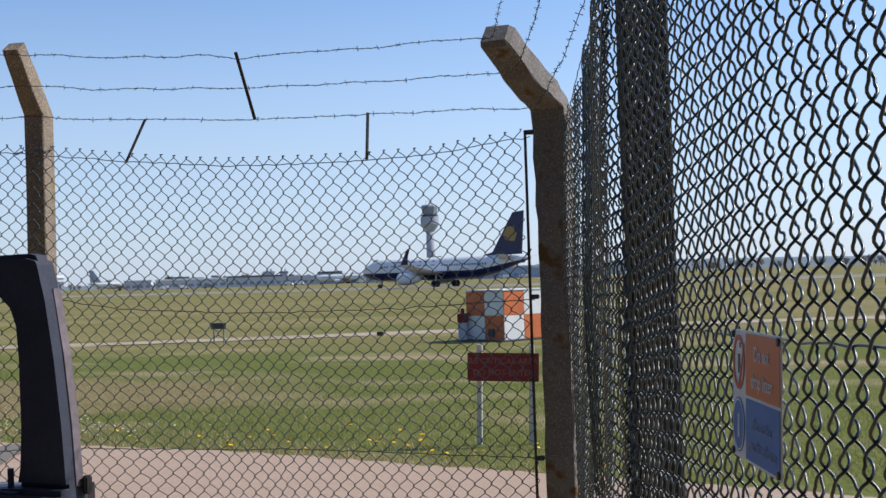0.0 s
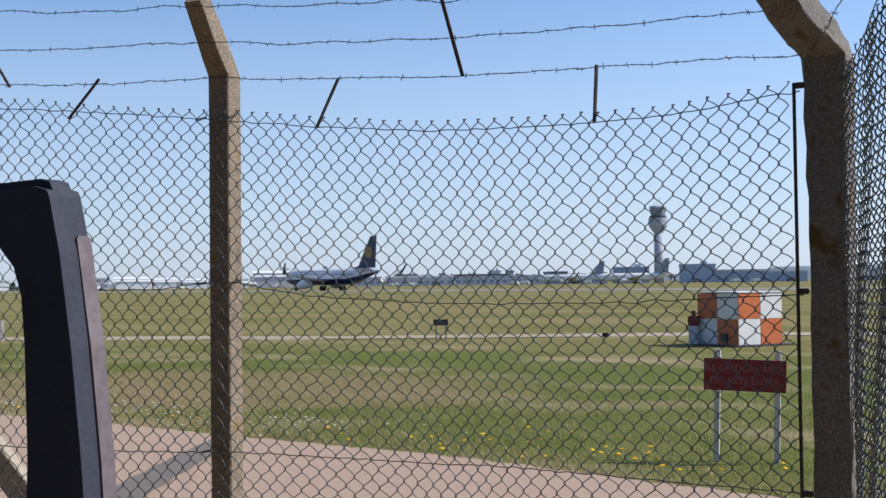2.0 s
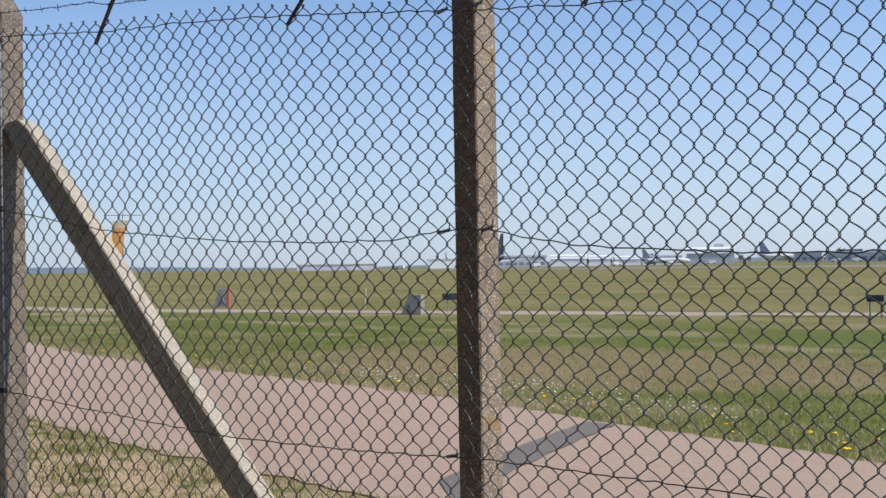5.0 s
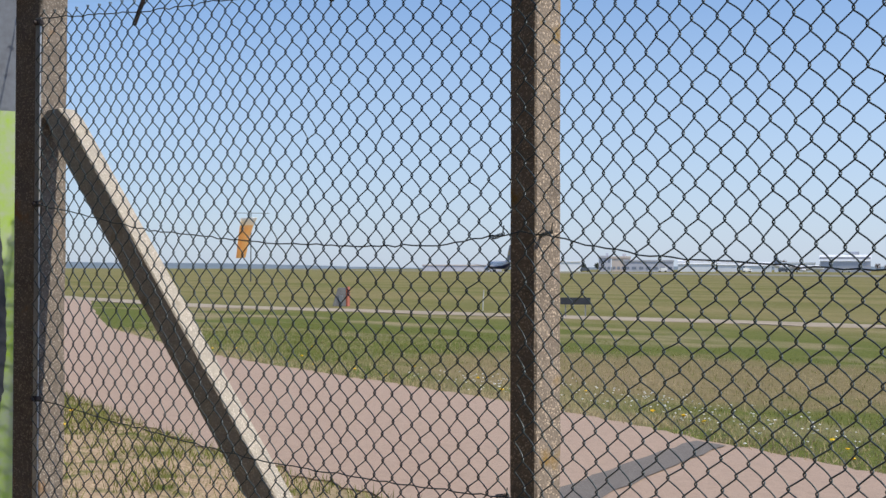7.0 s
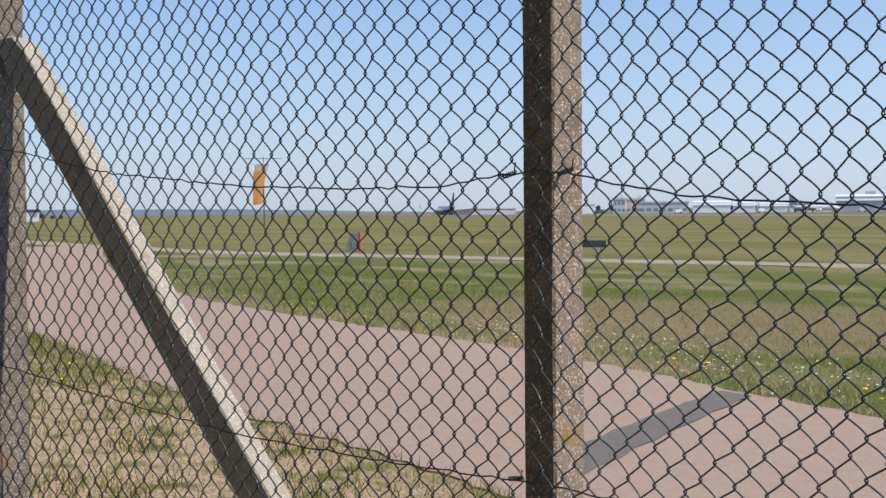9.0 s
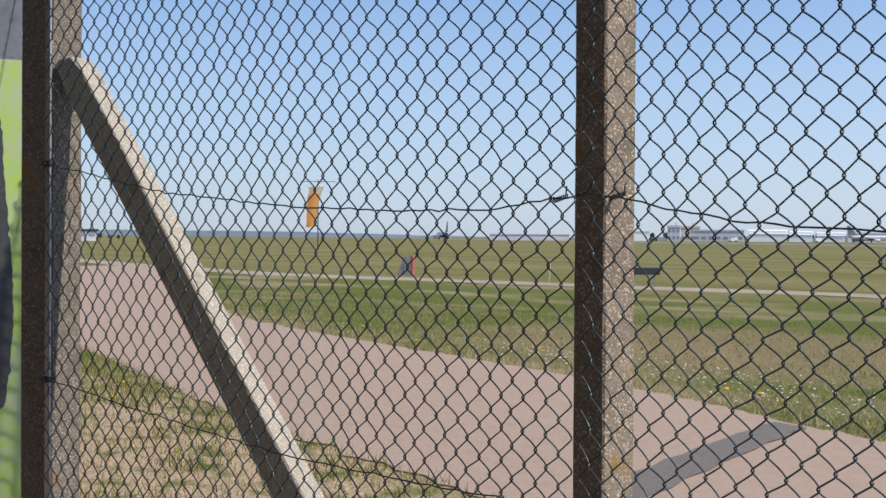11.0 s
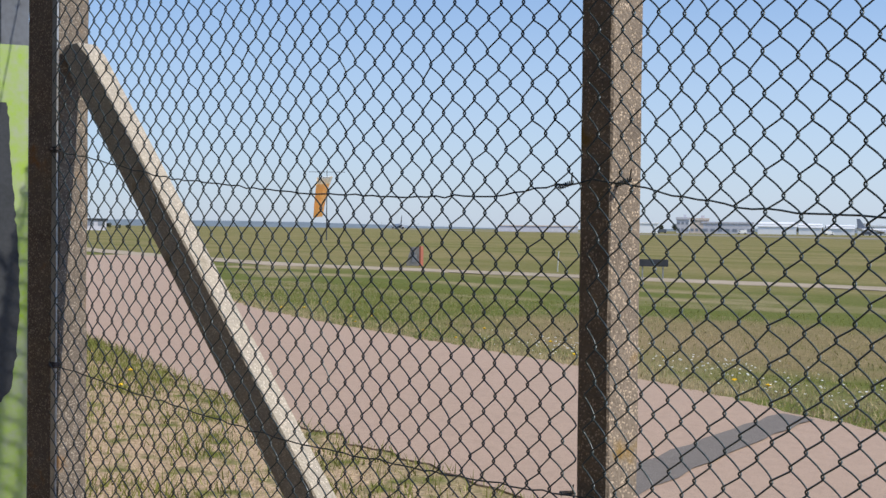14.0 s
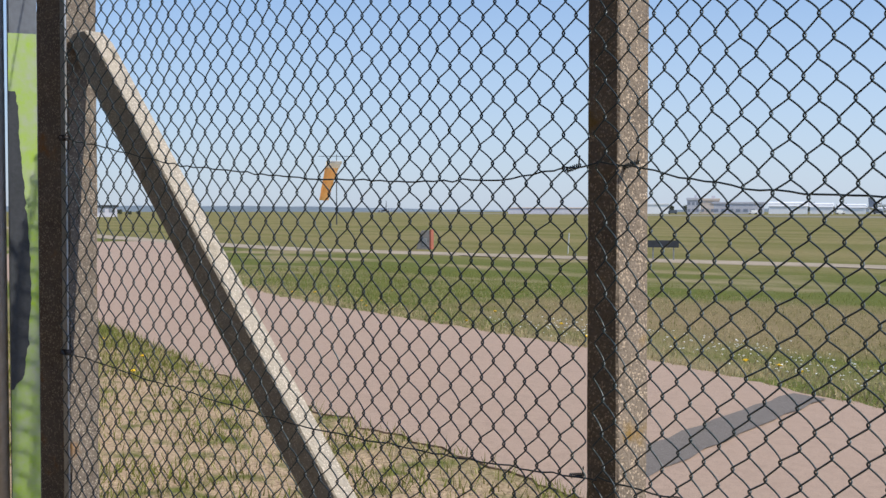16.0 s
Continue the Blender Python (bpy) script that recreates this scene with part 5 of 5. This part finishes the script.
def service_vehicles():
    """Small apron vans and trucks before the terminal."""
    def build(mat, label):
        k = empty("service_van", label=label, category="van", group="apron vehicles")
        part("body", box(3.4, 1.9, 1.7, 0.12, (-0.7, 0, 0.45)), mat, k)
        bm = box(1.6, 1.8, 1.35, 0.0, (1.75, 0, 0.45))
        for v in bm.verts:
            if v.co.z > 1.2 and v.co.x > 1.8:
                v.co.x -= 0.6
        bmesh.ops.bevel(bm, geom=bm.edges[:], offset=0.08, segments=2, affect="EDGES")
        part("cab", bm, mat, k)
        part("window", box(0.7, 1.84, 0.5, 0.04, (1.5, 0, 1.15)), M_GLASS, k, "dark side windows")
        for x in (-1.6, 1.6):
            for y in (-0.85, 0.85):
                part("wheel", rod((x, y - 0.12, 0.38), (x, y + 0.12, 0.38), 0.38, 12), M_RUBBER, k, "black tyre")
        return k
    white, dark = build(M_WHITE, "small white service van on the far apron"), build(M_SLATE, "small dark service van on the far apron")
    rng = np.random.default_rng(31)
    used = set()
    for i, y in enumerate((23.9, 22.8, 19.1, 18.6, 16.0, 15.7, 13.4, 10.6, 8.9, 8.0, 6.4, 5.2, 3.4, 2.9, 24.8, 30.3, 33.0, 34.6, 38.4, 42.0, 44.8)):
        src = dark if i % 3 == 1 else white
        m = Matrix.Translation(at_yaw(y, 655 + rng.uniform(-6, 6))) @ pose(0, 0, 0, 0, 0, y + rng.choice([0, 180]) + rng.uniform(-25, 25))
        if src.name in used:
            copy_thing(src, m)
        else:
            src.matrix_basis = m
            used.add(src.name)


service_vehicles()


def hills():
    """A low wooded ridge all round the horizon."""
    n = 360
    rng = np.random.default_rng(12)
    v, f = [], []
    for i in range(n + 1):
        a = 2 * math.pi * i / n
        deg = math.degrees(a)
        h = 10 + 5 * math.sin(a * 5 + 1) + 3 * math.sin(a * 13) + rng.normal(0, 0.6)
        if deg > 330 or deg < 8:
            h += 12
        for d, z in ((2600, -1), (2680, h * 0.75), (2900, h), (3300, h * 0.8)):
            v.append((-d * math.sin(a), d * math.cos(a), z))
        if i:
            p, q = (i - 1) * 4, i * 4
            f += [(p + k, q + k, q + k + 1, p + k + 1) for k in range(3)]
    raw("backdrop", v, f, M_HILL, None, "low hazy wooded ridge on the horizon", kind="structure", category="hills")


hills()


# ---- unseen hedge added behind, to keep sky light off the fence's near faces ----
def hedge():
    rng = np.random.default_rng(21)
    cv, cf = [], []
    for _ in range(9000):
        x = rng.uniform(-26, 18)
        c = np.array([x, -8.9 + rng.normal(0, 0.4), rng.uniform(0, 11.0 + 0.8 * math.sin(x))])
        b = len(cv)
        for k in range(3):
            cv.append(tuple(c + rng.normal(size=3) * 0.3))
        cf.append((b, b + 1, b + 2))
    b = len(cv)
    cv += [(-26, -9.2, 0), (16, -9.2, 0), (16, -9.2, 10.6), (-26, -9.2, 10.6), (-26, -10.4, 0), (16, -10.4, 0), (16, -10.4, 10.6), (-26, -10.4, 10.6)]
    cf += [(b, b + 1, b + 2, b + 3), (b + 5, b + 4, b + 7, b + 6), (b + 3, b + 2, b + 6, b + 7), (b, b + 3, b + 7, b + 4), (b + 1, b + 5, b + 6, b + 2)]
    raw("hedge", cv, cf, M_TREE, None, "unseen tall dark hedge added to block sky light", kind="structure", category="hedge")


hedge()


# ---- grass and flowers ----
def blades(name, n, region, mat, hmin, hmax, wid, label, seed, keep):
    rng = np.random.default_rng(seed)
    x = rng.uniform(region[0], region[1], n)
    y = rng.uniform(region[2], region[3], n)
    ok = keep(x, y, rng)
    x, y = x[ok], y[ok]
    k = len(x)
    a = rng.uniform(0, 6.283, k)
    h = rng.uniform(hmin, hmax, k)
    lean = rng.normal(0, 0.5, (k, 2)) * h[:, None]
    w = wid * rng.uniform(0.6, 1.4, k)
    v = np.empty((k, 3, 3))
    v[:, 0] = np.stack([x - np.cos(a) * w, y - np.sin(a) * w, np.full(k, -0.01)], 1)
    v[:, 1] = np.stack([x + np.cos(a) * w, y + np.sin(a) * w, np.full(k, -0.01)], 1)
    v[:, 2] = np.stack([x + lean[:, 0], y + lean[:, 1], h], 1)
    idx = np.arange(k * 3).reshape(k, 3)
    return raw(name, v.reshape(-1, 3).tolist(), idx.tolist(), mat, None, label, kind="stuff", category="grass")


def off_road(x, y, pad=0.0):
    return (y < np.interp(x, *NEAR_EDGE) - pad) | (y > np.interp(x, *FAR_EDGE) + pad)


def lumps(x, y, s):
    return np.sin(x * 1.7 * s + 0.4 * np.sin(y * 2.1 * s)) * np.sin(y * 2.3 * s + 1.1 + 0.7 * np.sin(x * 1.3 * s))


def grass():
    far_band = lambda x, y: np.clip(1.25 - (y - np.interp(x, *FAR_EDGE)) / 9, 0.15, 1)
    blades("grass", 150000, (-26, 7, 4.2, 17), M_BLADE, 0.02, 0.06, 0.005, "tufted green verge grass beyond the road", 1,
           lambda x, y, r: (y > np.interp(x, *FAR_EDGE) - 0.06) & (r.random(len(x)) < far_band(x, y) * np.clip((y - np.interp(x, *FAR_EDGE)) / 1.3, 0.2, 1) * (0.42 + 0.42 * lumps(x, y, 1.1)) * np.where(((x + 8.3) / 6.0) ** 2 + ((y - 11.6) / 3.6) ** 2 < 1, 0.35, 1)))
    blades("dry_grass", 110000, (-26, 7, 4.2, 15), M_STRAW, 0.015, 0.06, 0.005, "dry straw-coloured grass in the verge", 2,
           lambda x, y, r: (y > np.interp(x, *FAR_EDGE) - 0.08) & (r.random(len(x)) < far_band(x, y) * (0.45 - 0.45 * lumps(x, y, 1.1)) + 0.75 * np.exp(-(y - np.interp(x, *FAR_EDGE)) / 0.8) * (0.6 + 0.4 * lumps(x, y, 2.3))))
    blades("dry_grass", 170000, (-20, 7, 4.2, 12), M_STRAW, 0.02, 0.07, 0.006, "dry straw-coloured fringe along the road edge", 8,
           lambda x, y, r: (y > np.interp(x, *FAR_EDGE) - 0.05) & (r.random(len(x)) < np.clip(1 - (y - np.interp(x, *FAR_EDGE)) / 1.3, 0, 1) * (0.5 + 0.5 * lumps(x, y, 1.7))))
    blades("grass", 70000, (-14, 2.5, -0.6, 4.0), M_BLADE, 0.03, 0.11, 0.005, "sparse green grass along the fence foot", 3,
           lambda x, y, r: (y < np.interp(x, *NEAR_EDGE) + 0.05) & (r.random(len(x)) < 0.10 + 0.22 * np.exp(-(np.interp(x, *NEAR_EDGE) - y) / 0.35) + 0.55 * (lumps(x, y, 1.9) > 0.42) + 0.45 * (x < -8.5) + 0.5 * (np.hypot(x + 3.2, y - 0.6) < 0.7 + 0.3 * np.sin(9 * x))))
    blades("dry_grass", 38000, (-14, 2.5, -0.6, 4.0), M_STRAW, 0.012, 0.05, 0.004, "trampled dry grass along the fence foot", 4,
           lambda x, y, r: (y < np.interp(x, *NEAR_EDGE) + 0.08) & (r.random(len(x)) < 0.42 - 0.3 * (lumps(x, y, 1.9) > 0.42)))


def flowers(name, n, mat, r, h, label, seed, place):
    rng = np.random.default_rng(seed)
    v, f = [], []
    while n > 0:
        x, y = place(rng)
        if not off_road(np.array([x]), np.array([y]), 0.05)[0]:
            continue
        n -= 1
        z, rr = h * rng.uniform(0.6, 1.2), r * rng.uniform(0.7, 1.2)
        b = len(v)
        v.append((x, y, z + rr * 0.5))
        for k in range(8):
            t = k * math.pi / 4
            v.append((x + rr * math.cos(t), y + rr * math.sin(t), z + rng.normal(0, rr * 0.15)))
        v.append((x, y, z - rr * 0.5))
        for k in range(8):
            f += [(b, b + 1 + k, b + 1 + (k + 1) % 8), (b + 9, b + 1 + (k + 1) % 8, b + 1 + k)]
    raw(name, v, f, mat, None, label, kind="stuff", category="flowers")


def dandelion_spot(rng):
    if rng.random() < 0.13:
        return rng.uniform(-12.5, -8), rng.uniform(2.2, 3.4)
    x = rng.uniform(-18, 4) if rng.random() < 0.6 else rng.uniform(-2, 3.5)
    return x, np.interp(x, *FAR_EDGE) + abs(rng.normal(0, 0.9)) + 0.1


def daisy_spot(rng):
    x = rng.choice([-8.5, -6.5, -5.0, -9.5, -3.5]) + rng.normal(0, 0.8)
    return x, np.interp(x, *FAR_EDGE) + 1.2 + rng.normal(0, 0.45)


grass()
flowers("dandelions", 70, M_YELLOW, 0.026, 0.07, "yellow dandelions dotted along the verge", 5, dandelion_spot)
flowers("daisies", 260, M_DAISY, 0.013, 0.04, "drifts of small white daisies", 6, daisy_spot)


# ---- what moves ----
def motions():
    rows = ((0, 0), (0.6, 31.5), (1.0, 50), (1.5, 75), (2.0, 102), (2.5, 129), (3.0, 157), (3.5, 185), (4.2, 225), (6.3, 362), (7.5, 446), (9.0, 545), (9.5, 580), (12.5, 860), (14.5, 1010), (16.0, 1150))
    walk(jet, [(t, Matrix.Translation(Vector((-26, 197, 0.03)) + AIR * (s - 1)) @ pose(0, 0, 0, 0, 0, AIR_YAW)) for t, s in rows])
    swing = ((0, -8), (4.2, -9), (6.3, -7.5), (7.0, -2.5), (7.5, -3.5), (8.2, -6), (9.0, -8), (9.5, -10.8), (11.8, -3), (12.5, -1), (14.5, -5), (16.0, 1.5))
    walk(sleeve, [(t, pose(0, 0, 7.1) @ Matrix.Rotation(radians(a), 4, Vector((-0.82, 0.57, 0)))) for t, a in swing])


motions()
